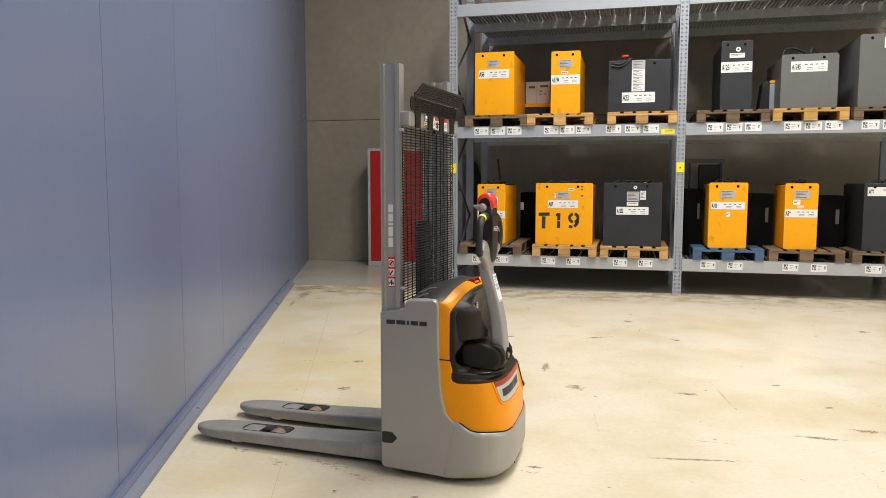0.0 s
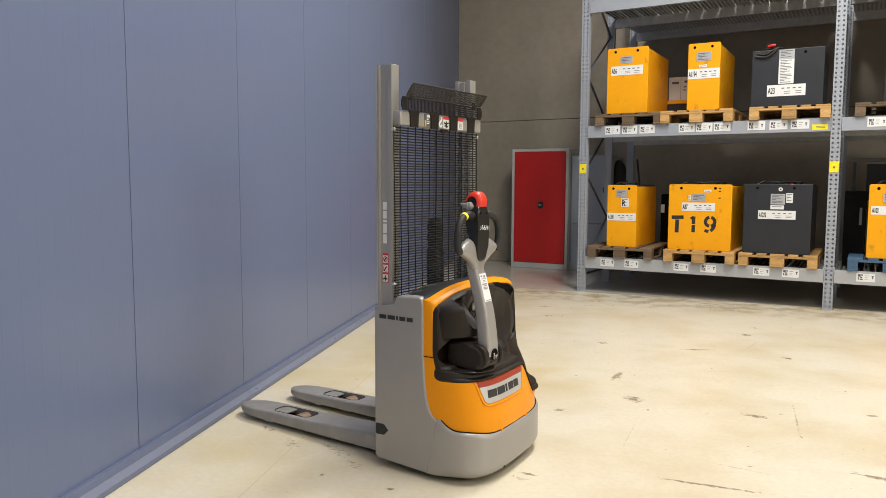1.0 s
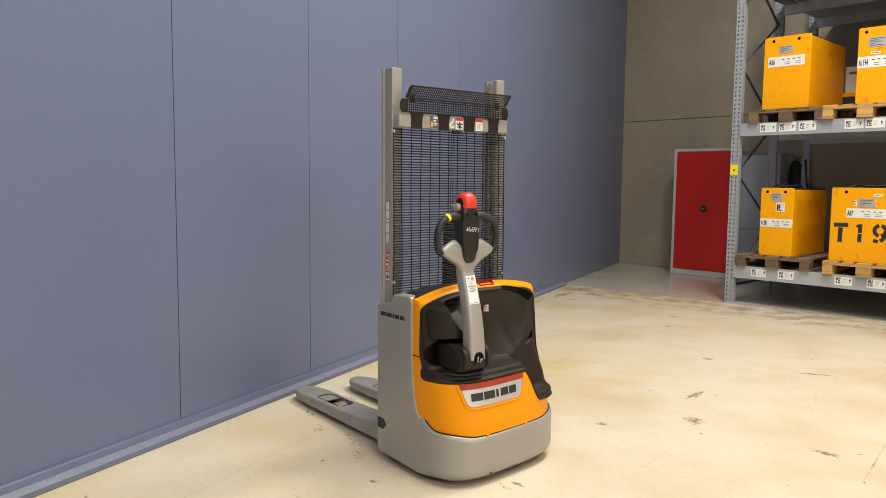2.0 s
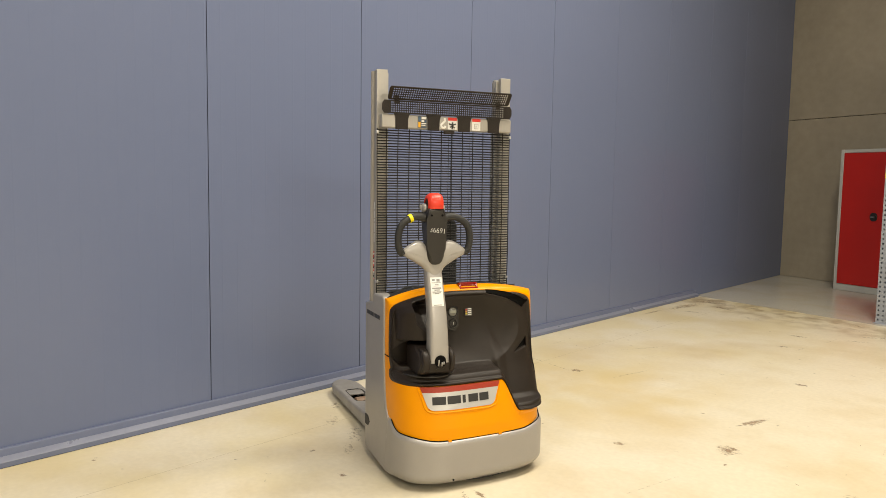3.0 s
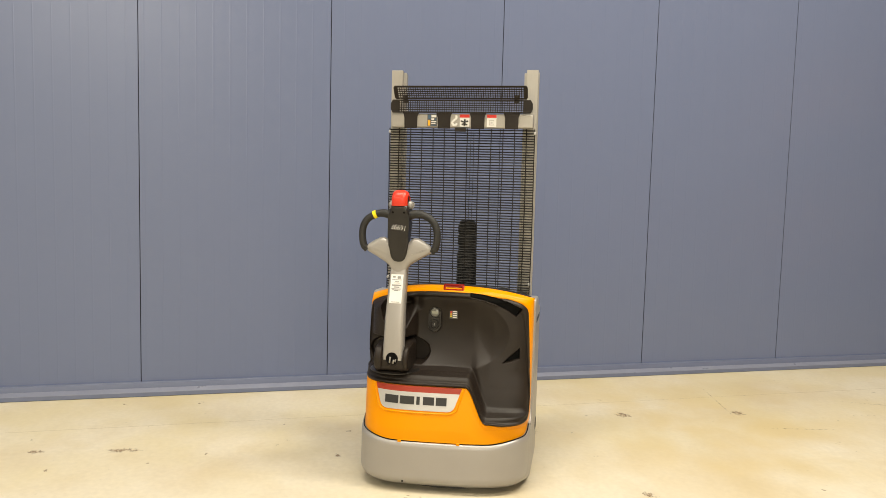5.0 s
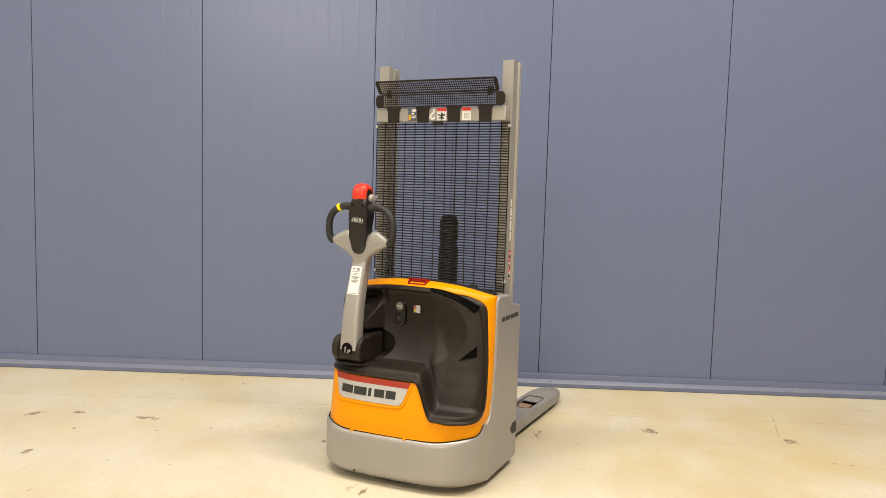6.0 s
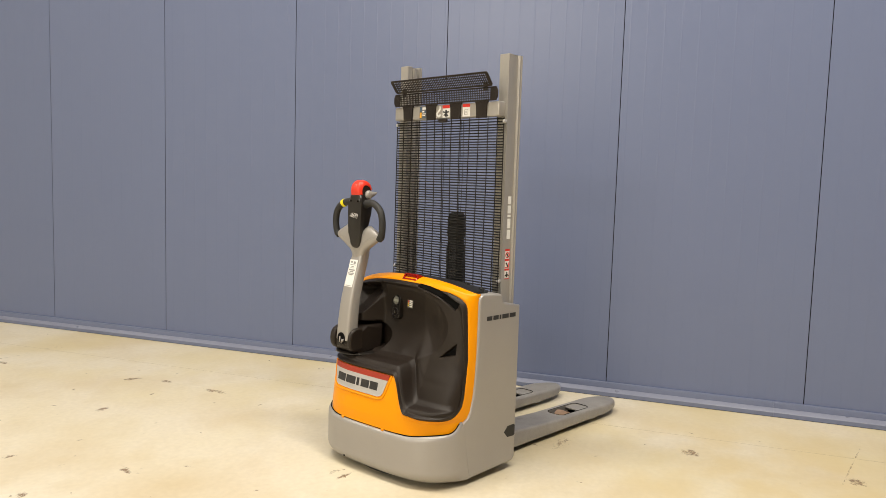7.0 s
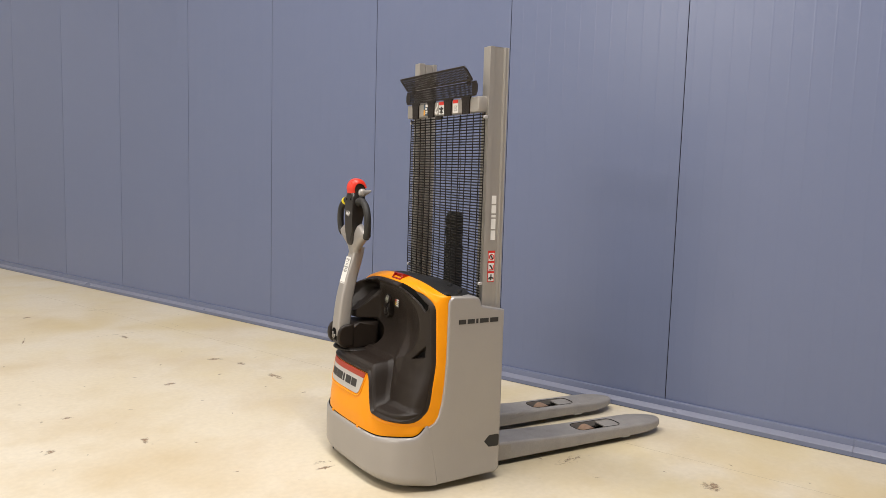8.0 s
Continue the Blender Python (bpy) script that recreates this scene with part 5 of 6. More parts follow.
        # pale silver blocks under the fork, a little behind its tip
        part("pale_block", box((-0.99, c + s2 * 0.05 - 0.02, 0.012), (-0.93, c + s2 * 0.05 + 0.02, 0.034), 0.004, 1), M_plate, fork_ob)
part("drive_wheel", lathe([(0.0, -0.04), (0.085, -0.04), (0.105, -0.03), (0.105, 0.03), (0.085, 0.04), (0.0, 0.04)], pose(0.30, -0.14, 0.1055, 90, 0, 0), 24), M_rubber, truck, "black drive wheel")
part("support_wheel", lathe([(0.0, -0.025), (0.06, -0.025), (0.0695, -0.018), (0.0695, 0.018), (0.06, 0.025), (0.0, 0.025)], pose(0.30, 0.27, 0.070, 90, 0, 0), 20), M_rubber, truck, "black support castor")

# ---- pallet rack ----
rack = thing("pallet_rack", RACK, "blue-grey steel pallet rack with perforated uprights, carrying traction batteries", "pallet rack")


def rack_post(r, s):
    """A perforated upright: three strips joined by rungs, with flanges behind."""
    bm = bmesh.new()
    top, pitch = 4.6, 0.05
    for a, b in ((-0.050, -0.034), (-0.016, 0.016), (0.034, 0.050)):
        box((r + a, s, 0.0), (r + b, s + 0.003, top), bm=bm)
    for k in range(int(top / pitch)):
        for a, b in ((-0.034, -0.016), (0.016, 0.034)):
            box((r + a, s, k * pitch), (r + b, s + 0.003, k * pitch + 0.031), bm=bm)
    for a in (-0.050, 0.047):
        box((r + a, s + 0.003, 0.0), (r + a + 0.003, s + 0.07, top), bm=bm)
    box((r - 0.050, s + 0.045, 0.0), (r + 0.050, s + 0.048, top), bm=bm)
    ob = part("upright", bm, M_post, rack, "blue-grey perforated upright", smooth=0)
    part("base_plate", box((r - 0.065, s - 0.02, 0.0), (r + 0.065, s + 0.10, 0.006)), M_post, ob)


# the last bay is unseen, added to block light at the rack's end
POSTS = (0.0, 2.855, 5.71, 8.565)
for s in (0.0, 1.03, 2.12):
    for r in POSTS:
        rack_post(r, s)
for r in POSTS[:2]:
    tag = part("marker", box((r - 0.045, -0.0035, 1.52), (r + 0.045, -0.0015, 1.64)), M_yellow_tag, rack, "yellow level marker")
    part("print", box((r - 0.010, -0.0045, 1.565), (r + 0.010, -0.0030, 1.585)), M_ink, tag)
for r in POSTS[:3]:
    z = 0.30
    up = True
    while z < 4.0:
        a, b = (0.075, 1.03) if up else (1.03, 0.075)
        part("brace", tube([(r, a, z), (r, b, z + 0.62)], 0.017, 4), M_brace, rack)
        z += 0.62
        up = not up
    part("brace", tube([(r, 0.075, 0.20), (r, 1.03, 0.20)], 0.017, 4), M_brace, rack)

LEVELS = ((0.305, 0.452, M_beam), (1.968, 2.114, M_post), (3.52, 3.67, M_post))
for (r0, r1) in zip(POSTS, POSTS[1:]):
    for z0, z1, mat in LEVELS:
        for s0, s1 in ((-0.010, 0.040), (1.045, 1.095)):
            part("beam", prism([(s0, z0), (s1, z0), (s1, z1), (s0, z1)], "x", r0 + 0.0525, r1 - 0.0525, 0.004, 2), mat if s0 < 0 else M_galv, rack, "steel rack beam")
        for e in (r0 + 0.052, r1 - 0.056):
            part("end_plate", box((e, -0.006, z0 - 0.02), (e + 0.004, 0.06, z1 + 0.03)), mat, rack)
        # ribbed steel shelf panels
        wide = (r1 - r0 - 0.11) / 14
        for k in range(14):
            a = r0 + 0.055 + wide * k
            top, low = [], []
            for j in range(4):
                b, c = a + 0.003 + (wide - 0.006) * j / 4, (wide - 0.006) / 4
                top += [(b, z1 - 0.030), (b + 0.30 * c, z1 - 0.030), (b + 0.40 * c, z1 - 0.006), (b + 0.85 * c, z1 - 0.006), (b + 0.95 * c, z1 - 0.030)]
                low += [(b, z1 - 0.034), (b + 0.33 * c, z1 - 0.034), (b + 0.43 * c, z1 - 0.010), (b + 0.82 * c, z1 - 0.010), (b + 0.92 * c, z1 - 0.034)]
            bm = prism(top + low[::-1], "y", 0.042, 1.043)
            part("shelf_panel", bm, M_shelf, rack, smooth=0)
for (r0, r1) in zip(POSTS, POSTS[1:]):
    for z0, z1, mat in LEVELS:
        # the row behind: shelves between the rear beams and the far uprights
        part("beam", prism([(2.10, z0), (2.15, z0), (2.15, z1), (2.10, z1)], "x", r0 + 0.0525, r1 - 0.0525, 0.004, 2), M_galv, rack, "steel rack beam")
        for k in range(7):
            wide = (r1 - r0 - 0.11) / 7
            a = r0 + 0.055 + wide * k
            # added shelves, the top ones run to the wall, to block light behind
            part("shelf_panel", box((a + 0.002, 1.10, z1 - 0.034), (a + wide - 0.002, 2.098 if z1 < 3 else 2.72, z1 - 0.006), 0.003, 1), M_shelf, rack)


def beam_label(r, z, w=0.185, h=0.10):
    tag = part("beam_label", box((r - w / 2, -0.0125, z - h / 2), (r + w / 2, -0.0108, z + h / 2)), M_white, rack, "white location label with dark print")
    x0 = r - w / 2
    for a, b, c, d in ((0.014, 0.040, 0.054, 0.082), (0.046, 0.060, 0.062, 0.082), (0.014, 0.026, 0.022, 0.046), (0.032, 0.060, 0.020, 0.034), (0.036, 0.056, 0.040, 0.054), (0.078, 0.118, 0.066, 0.070), (0.078, 0.112, 0.046, 0.049), (0.078, 0.106, 0.028, 0.031), (0.148, 0.158, 0.034, 0.056), (0.143, 0.163, 0.056, 0.068)):
        part("print", box((x0 + a, -0.0135, z - h / 2 + c), (x0 + b, -0.0120, z - h / 2 + d)), M_ink, tag)


for r in (0.38, 0.595, 0.81, 1.28, 1.48, 1.68, 2.05, 2.28, 2.50, 3.24, 3.455, 3.67, 4.10, 4.32, 4.54, 4.92, 5.14):
    beam_label(r, 2.052)
for r in (0.35, 0.66, 1.265, 1.58, 2.165, 2.47, 3.21, 3.52, 4.14, 4.45, 5.03, 5.34):
    beam_label(r, 0.385, 0.175, 0.09)
tag = part("load_sign", box((2.62, -0.0125, 1.985), (2.775, -0.0108, 2.045)), M_yellow_tag, rack, "yellow load sign")
for z in (2.005, 2.020):
    part("print", box((2.66, -0.0135, z), (2.75, -0.0120, z + 0.005)), M_ink, tag)


# ---- pallets ----
def pallet(mat, label):
    """A four-way pallet, front at y 0, on z 0."""
    ob = thing("pallet", Matrix(), label, "pallet", "pallets in the rack")
    w, d = 0.80, 1.20
    for x0 in (0.0, 0.3275, 0.70):
        part("bottom_board", box((x0, 0, 0), (x0 + (0.145 if x0 == 0.3275 else 0.10), d, 0.022), 0.002, 1), mat, ob)
        for y0 in (0.0, 0.5275, 1.055):
            part("block", box((x0, y0 + 0.001, 0.0225), (x0 + (0.145 if x0 == 0.3275 else 0.10), y0 + 0.144, 0.0995), 0.003, 1), mat, ob)
    for y0 in (0.0, 0.5275, 1.055):
        part("cross_board", box((0, y0, 0.100), (w, y0 + 0.145, 0.1215), 0.002, 1), mat, ob)
    for k, (x0, ww) in enumerate(((0.0, 0.145), (0.19, 0.10), (0.3275, 0.145), (0.51, 0.10), (0.655, 0.145))):
        part("top_board", box((x0, 0.002 * (k % 2), 0.122), (x0 + ww, d - 0.003 * (k % 3), 0.144), 0.002, 1), mat, ob)
    return ob


LOW, HIGH = 0.4525, 2.1145
kinds = {"raw": pallet(M_wood, "pale raw wooden pallet on a rack shelf"), "old": pallet(M_wood_old, "dark weathered wooden pallet on a rack shelf"),
         "amber": pallet(M_wood_amber, "amber-stained wooden pallet on a rack shelf"), "blue": pallet(M_wood_blue, "blue-painted wooden pallet on a rack shelf")}
first = set()
for kind, r, s, z, turn in (("old", 0.10, -0.05, LOW, 1.0), ("raw", 1.06, -0.06, LOW, -0.6), ("raw", 1.915, -0.05, LOW, 0.4), ("blue", 3.03, -0.03, LOW, 0.0), ("old", 3.90, -0.01, LOW, -1.0), ("old", 4.80, -0.03, LOW, 0.7),
                            ("old", 0.165, -0.05, HIGH, 0.5), ("raw", 0.975, -0.06, HIGH, -0.4), ("raw", 1.975, -0.07, HIGH, 0.3), ("old", 3.025, -0.04, HIGH, 0.0), ("amber", 3.875, -0.06, HIGH, 0.4), ("old", 4.74, -0.03, HIGH, 0.0)):
    m = RACK @ pose(r, s, z, 0, 0, turn) @ Matrix.Diagonal((1.015, 1, 1, 1))
    if kind in first:
        c = copy_thing(kinds[kind], m)
    else:
        kinds[kind].matrix_world = m
        first.add(kind)


# ---- batteries ----
def face_text(text, size, mat, parent, x, y, z, name="code", wide=1.0, bold=0.0):
    return lettering(text, size, mat, parent, Matrix.Translation((x, y, z)) @ pose(0, 0, 0, 90, 0, 0), name, wide, bold)


def rows_of_print(parent, x0, z0, x1, z1):
    """Small unreadable print as plain bars on a plate."""
    count = max(int((z1 - z0 - 0.012) / 0.017), 1)
    for k in range(count):
        z = z1 - 0.012 - 0.017 * k
        reach = (0.86, 0.55, 0.74, 0.40, 0.80)[k % 5]
        part("print", box((x0 + 0.10 * (x1 - x0), -0.0042, z - 0.006), (x0 + reach * (x1 - x0), -0.0028, z)), M_ink, parent)


def battery(r0, r1, z0, z1, mat, colour, code, lab, s0=0.02, depth=1.0, plate=None, cables=True, round_top=0.02, label=""):
    """A traction battery in a steel case. lab: label's left, bottom, right, top in the rack's plane."""
    w, h = r1 - r0, z1 - z0
    ob = thing("battery", RACK @ pose(r0, s0, z0), label or (colour + " steel traction battery with a white code label, on a pallet"), "battery", "traction batteries in the rack")
    part("case", prism(rounded(0, 0, w, h, round_top, 4), "y", 0.0, 0.012, 0.004, 2), mat, ob, "rounded front sheet")
    part("trough", box((0.006, 0.012, 0.0), (w - 0.006, depth, h - 0.02), 0.008, 2), mat, ob)
    part("cell_tops", box((0.02, 0.03, h - 0.03), (w - 0.02, depth - 0.02, h - 0.005), 0.006, 1), M_rubber, ob, "black cell tops")
    for x in (0.20 * w, 0.74 * w):
        part("lifting_eye", lathe([(0.0, 0.0), (0.016, 0.0), (0.016, 0.003), (0.0, 0.003)], pose(x, 0.0, h - 0.045, 90, 0, 0), 14), M_gap_shade, ob, "dark lifting hole")
    x0, b0, x1, b1 = lab[0] - r0, lab[1] - z0, lab[2] - r0, lab[3] - z0
    x0, x1 = max(x0, 0.004), min(x1, w - 0.004)
    tag = part("code_label", box((x0, -0.0025, b0), (x1, -0.0005, b1)), M_white, ob, "white code label")
    hh = b1 - b0
    face_text(code, hh * 0.74, M_mark, tag, x0 + 0.010, -0.0035, b0 + hh * 0.24, "code", 0.40 * (3.6 / len(code)) ** 0.35 * 1.1, 0.0022)
    for k in range(4):
        a = x0 + (x1 - x0) * (0.38 + 0.145 * k)
        part("print", box((a, -0.0035, b0 + hh * 0.64), (a + (x1 - x0) * 0.075, -0.0020, b0 + hh * 0.73)), M_ink, tag)
        if k % 2:
            for q in (0.20, 0.38):
                part("print", box((a - 0.03, -0.0035, b0 + hh * q), (a + (x1 - x0) * 0.08, -0.0020, b0 + hh * (q + 0.045))), M_ink, tag)
    for (px0, pz0, px1, pz1, pm) in plate or ():
        tp = part("type_plate", box((px0 - r0, -0.003, pz0 - z0), (px1 - r0, -0.0005, pz1 - z0), 0.0008, 1), pm, ob, "type plate with small print")
        rows_of_print(tp, px0 - r0, pz0 - z0, px1 - r0, pz1 - z0)
    if cables:
        y = 0.12
        for k in range(2):
            a, b = 0.15 + 0.25 * k, 0.75 - 0.1 * k
            way = glide([(a * w, y + 0.1 * k, h - 0.01), ((a + 0.12) * w, y + 0.05, h + 0.03 + 0.02 * k), ((a + b) / 2 * w, y + 0.12 * k, h + 0.022), ((b + 0.05) * w, y + 0.2, h + 0.028), (b * w, y + 0.35, h - 0.01)], 5)
            part("cable", tube(way, 0.010, 7), M_rubber, ob, "black cable")
    return ob


PLATE_A, PLATE_W = M_plate, M_white
b_low, b_high = LOW + 0.1445, HIGH + 0.1445
battery_r = battery(0.325, 0.695, b_low, 1.372, M_ybat, "yellow", "A1241", (0.322, 0.925, 0.692, 1.020), depth=1.0, plate=((0.44, 1.22, 0.57, 1.31, PLATE_A), (0.50, 1.10, 0.60, 1.205, PLATE_W)))
t19 = battery(1.09, 1.815, b_low, 1.384, M_ybat, "yellow", "A87", (1.246, 1.066, 1.627, 1.166), depth=0.95, plate=((1.36, 1.18, 1.52, 1.27, PLATE_A), (1.32, 1.19, 1.345, 1.255, PLATE_W), (1.50, 1.29, 1.58, 1.32, PLATE_W)), label="yellow steel traction battery with stencilled black T19, on a pallet")
b_1232 = battery(1.945, 2.655, b_low, 1.39, M_abat, "anthracite", "A1232", (2.103, 0.992, 2.495, 1.09), depth=0.95, plate=((2.23, 1.16, 2.38, 1.28, M_plate), (2.39, 1.18, 2.46, 1.29, PLATE_W), (2.23, 1.105, 2.37, 1.15, PLATE_W)), round_top=0.006)
battery(3.20, 3.643, b_low, 1.393, M_ybat, "yellow", "A103", (3.225, 1.069, 3.614, 1.16), depth=0.8, plate=((3.33, 1.20, 3.50, 1.30, PLATE_A), (3.40, 0.98, 3.45, 1.04, PLATE_W)))
battery(4.06, 4.425, b_low, 1.384, M_ybat, "yellow", "A59", (4.054, 0.98, 4.427, 1.075), depth=0.8, s0=0.05, plate=((4.16, 1.20, 4.33, 1.30, PLATE_A), (4.15, 1.13, 4.23, 1.19, PLATE_W), (4.20, 1.09, 4.27, 1.12, PLATE_W)))
battery(4.90, 5.45, b_low, 1.387, M_abat, "anthracite", "A96", (4.936, 1.239, 5.35, 1.342), depth=0.9)
battery(0.285, 0.795, b_high, 3.06, M_ybat, "yellow", "A56", (0.333, 2.728, 0.732, 2.84), depth=1.05, cables=False, plate=((0.45, 2.87, 0.60, 2.955, PLATE_A),))
battery(1.265, 1.63, b_high, 3.035, M_ybat, "yellow", "A1194", (1.262, 2.624, 1.625, 2.74), depth=1.05, cables=False, plate=((1.36, 2.83, 1.53, 2.93, PLATE_A), (1.39, 2.755, 1.48, 2.785, PLATE_W)))
a23 = battery(1.975, 2.712, b_high, 2.89, M_abat, "anthracite", "A23", (2.143, 2.374, 2.536, 2.50), depth=0.9, cables=False, round_top=0.006, plate=((2.255, 2.51, 2.412, 2.78, PLATE_W), (2.255, 2.782, 2.412, 2.885, M_plate)))
b_1251 = battery(3.285, 3.64, b_high, 3.07, M_abat, "near-black", "A1251", (3.275, 2.699, 3.645, 2.824), depth=1.0, cables=False, plate=((3.38, 2.87, 3.55, 2.925, M_white),))
battery(3.955, 4.57, b_high, 2.885, M_gbat, "mid-grey", "A1245", (4.059, 2.68, 4.45, 2.802), depth=1.0, cables=False, round_top=0.03)
battery(4.78, 5.40, b_high, 3.08, M_gbat, "mid-grey", "A34", (5.03, 2.92, 5.38, 3.04), depth=1.0, cables=False, round_top=0.03, label="tall mid-grey steel traction battery on a dark pallet")
rb = battery_r
face_text("R", 0.10, M_mark, rb, 0.185, -0.0045, 0.515, "sticker_letter", 0.8, 0.002)


def stroke(points, width):
    """A flat painted stroke on a front sheet, through points across and up."""
    bm = bmesh.new()
    p = [Vector((x, 0, z)) for x, z in points]
    rows = []
    for i, q in enumerate(p):
        d = (p[min(i + 1, len(p) - 1)] - p[max(i - 1, 0)]).normalized()
        n = Vector((-d.z, 0, d.x)) * (width / 2)
        rows.append([bm.verts.new(q + e + Vector((0, y, 0))) for e, y in ((n, -0.0012), (-n, -0.0012), (-n, 0.0005), (n, 0.0005))])
    for r0, r1 in zip(rows, rows[1:]):
        for k in range(4):
            bm.faces.new((r0[k], r0[(k + 1) % 4], r1[(k + 1) % 4], r1[k]))
    bm.faces.new(rows[0])
    bm.faces.new(rows[-1])
    bmesh.ops.recalc_face_normals(bm, faces=bm.faces)
    return bm


def bow(x, z, rx, rz, a0, a1, steps=9):
    return [(x + rx * math.cos(radians(a0 + (a1 - a0) * k / steps)), z + rz * math.sin(radians(a0 + (a1 - a0) * k / steps))) for k in range(steps + 1)]


stencil = (([(0.040, 0.388), (0.182, 0.392)], 0.044), ([(0.108, 0.362), (0.104, 0.205)], 0.046), ([(0.300, 0.404), (0.298, 0.312)], 0.040), ([(0.298, 0.302), (0.297, 0.214)], 0.040), ([(0.262, 0.376), (0.296, 0.398)], 0.026),
           (bow(0.492, 0.345, 0.050, 0.052, 82, -82), 0.038), (bow(0.486, 0.345, 0.050, 0.052, 98, 262), 0.038), (bow(0.452, 0.330, 0.090, 0.105, -8, -62), 0.038), ([(0.474, 0.228), (0.428, 0.240)], 0.036))
for points, width in stencil:
    part("stencil_stroke", stroke(points, width), M_mark, t19)
for z in (0.62, 0.70, 0.735):
    part("bolt_mark", box((0.575, -0.002, z), (0.600, 0.0, z + 0.014), 0.001, 1), M_mark, t19)
part("cable", tube(glide([(0.03, -0.012, 0.57), (0.14, -0.02, 0.555), (0.22, -0.02, 0.60), (0.26, 0.0, 0.645), (0.30, 0.05, 0.655)], 6), 0.011, 8), M_rubber, a23, "black hanging cable")
part("cable", tube(glide([(0.05, 0.0, 0.60), (0.14, -0.015, 0.585), (0.20, -0.01, 0.62), (0.27, 0.02, 0.66)], 6), 0.010, 8), M_rubber, a23, "black cable")
part("connector", box((0.225, 0.0, 0.645), (0.31, 0.05, 0.672), 0.006, 2), M_cab_red, a23, "red battery plug", m=pose(0, 0, 0.0, 0, -6, 0))
# round stickers and terminal caps
for ob, x, z, rad in ((b_1232, 0.385, 0.735, 0.022), (b_1251, 0.19, 0.71, 0.028)):
    part("round_sticker", lathe([(rad, 0.0), (rad, 0.0012), (0.0, 0.0014)], pose(x, 0.0, z, 90, 0, 0), 18), M_white, ob, "round white sticker")
    part("sticker_mark", lathe([(rad * 0.45, 0.0012), (rad * 0.45, 0.0022), (0.0, 0.0024)], pose(x, 0.0, z, 90, 0, 0), 12), M_ink, ob)
part("charge_light", box((0.485, 0.03, 0.785), (0.515, 0.05, 0.797), 0.003, 2), M_led, b_1232, "glowing red charge light")
for x, mat in ((0.03, M_wood_blue), (0.29, M_cab_red)):
    part("terminal_cap", box((x, 0.014, 0.800), (x + 0.035, 0.06, 0.818), 0.005, 2), mat, b_1251, "coloured terminal cap")
cable_box = thing("battery_charger", RACK @ pose(3.775, 0.45, b_high - 0.144), "small black and grey charger standing on the shelf", "charger")
part("body", prism([(0.0, 0.0), (0.15, 0.0), (0.15, 0.50), (0.10, 0.53), (0.05, 0.50), (0.03, 0.30)], "y", 0.0, 0.25, 0.01, 2), M_rubber, cable_box, "black charger body")
part("side", box((0.13, -0.004, 0.10), (0.21, 0.20, 0.49), 0.01, 2), M_locker, cable_box, "pale grey side")
part("band", box((0.13, -0.008, 0.49), (0.21, 0.20, 0.53), 0.006, 1), M_amber, cable_box, "amber top band")
for k, (r, s, z, wid) in enumerate(((4.0, 0.25, 2.9, 0.25), (4.30, 0.3, 2.89, 0.12))):
    loop = thing("charging_cable", RACK @ pose(r, s, 0), "black charging cable lying looped on a battery", "cable")
    part("cable", tube(glide([(0, 0, z - 0.02), (0.03, 0.02, z + 0.07), (wid / 2, 0.05, z + 0.10), (wid, 0.05, z + 0.05), (wid + 0.03, 0.08, z - 0.02)], 6), 0.012, 8), M_rubber, loop)

# things further back on the shelves
for r, s, w, d, h, z, lab in ((0.80, 1.08, 0.335, 0.4, 0.305, 2.5005, "white printed carton standing on an amber tray"),):
    carton = thing("carton", RACK @ pose(r, s, z), lab, "carton")
    part("body", box((0, 0, 0), (w, d, h), 0.003, 1), M_carton, carton)
    part("fold", box((w * 0.46, -0.0015, 0.0), (w * 0.47, 0.0, h)), M_ink, carton, "dark seam")
    for x0, x1, z0, z1 in ((0.04, 0.13, 0.215, 0.245), (0.20, 0.31, 0.225, 0.255), (0.19, 0.23, 0.165, 0.180), (0.19, 0.22, 0.125, 0.140), (0.25, 0.28, 0.125, 0.140)):
        part("print", box((x0, -0.002, z0), (x1, 0, z1)), M_ink, carton)
tray = thing("tray", RACK @ pose(0.79, 1.06, HIGH - 0.006), "amber and black battery tray on the shelf behind", "tray")
part("body", box((0, 0, 0), (0.36, 0.5, 0.342), 0.006, 1), M_rubber, tray)
part("rim", box((-0.005, -0.005, 0.342), (0.365, 0.505, 0.392), 0.006, 1), M_ybat, tray)
bar = thing("pole", RACK @ pose(0.505, 0.85, 0.0), "thin dark pole leaning behind a battery", "pole")
part("shaft", tube([(0.03, 0.0, LOW), (0.0, 0.10, 1.10), (-0.09, 0.17, 1.72)], 0.014, 8), M_rubber, bar)
# the near-black body carries the shade between the batteries
dark = thing("dark_unit", RACK @ pose(0.735, 1.10, LOW - 0.006), "tall narrow unit with white tag, near-black for the rack's shade", "battery")
part("body", box((0, 0, 0), (0.26, 0.5, 0.80), 0.008, 2), M_gap_shade, dark)
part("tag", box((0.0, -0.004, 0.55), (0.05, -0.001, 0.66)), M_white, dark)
# these cases are coloured as dark as the shade inside the rack
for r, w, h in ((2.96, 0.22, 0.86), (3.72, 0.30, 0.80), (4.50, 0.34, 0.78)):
    unit = thing("spare_battery", RACK @ pose(r, 0.55, LOW), "battery deep in the rack, near-black for the shade there", "battery")
    part("case", box((0, 0, 0), (w, 0.4, h), 0.008, 2), M_gap_shade, unit)
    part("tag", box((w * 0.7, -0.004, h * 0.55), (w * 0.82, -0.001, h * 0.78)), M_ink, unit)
stand = thing("charger_stand", RACK @ pose(2.98, 1.0, LOW), "grey steel charger stand with a level bar", "stand")
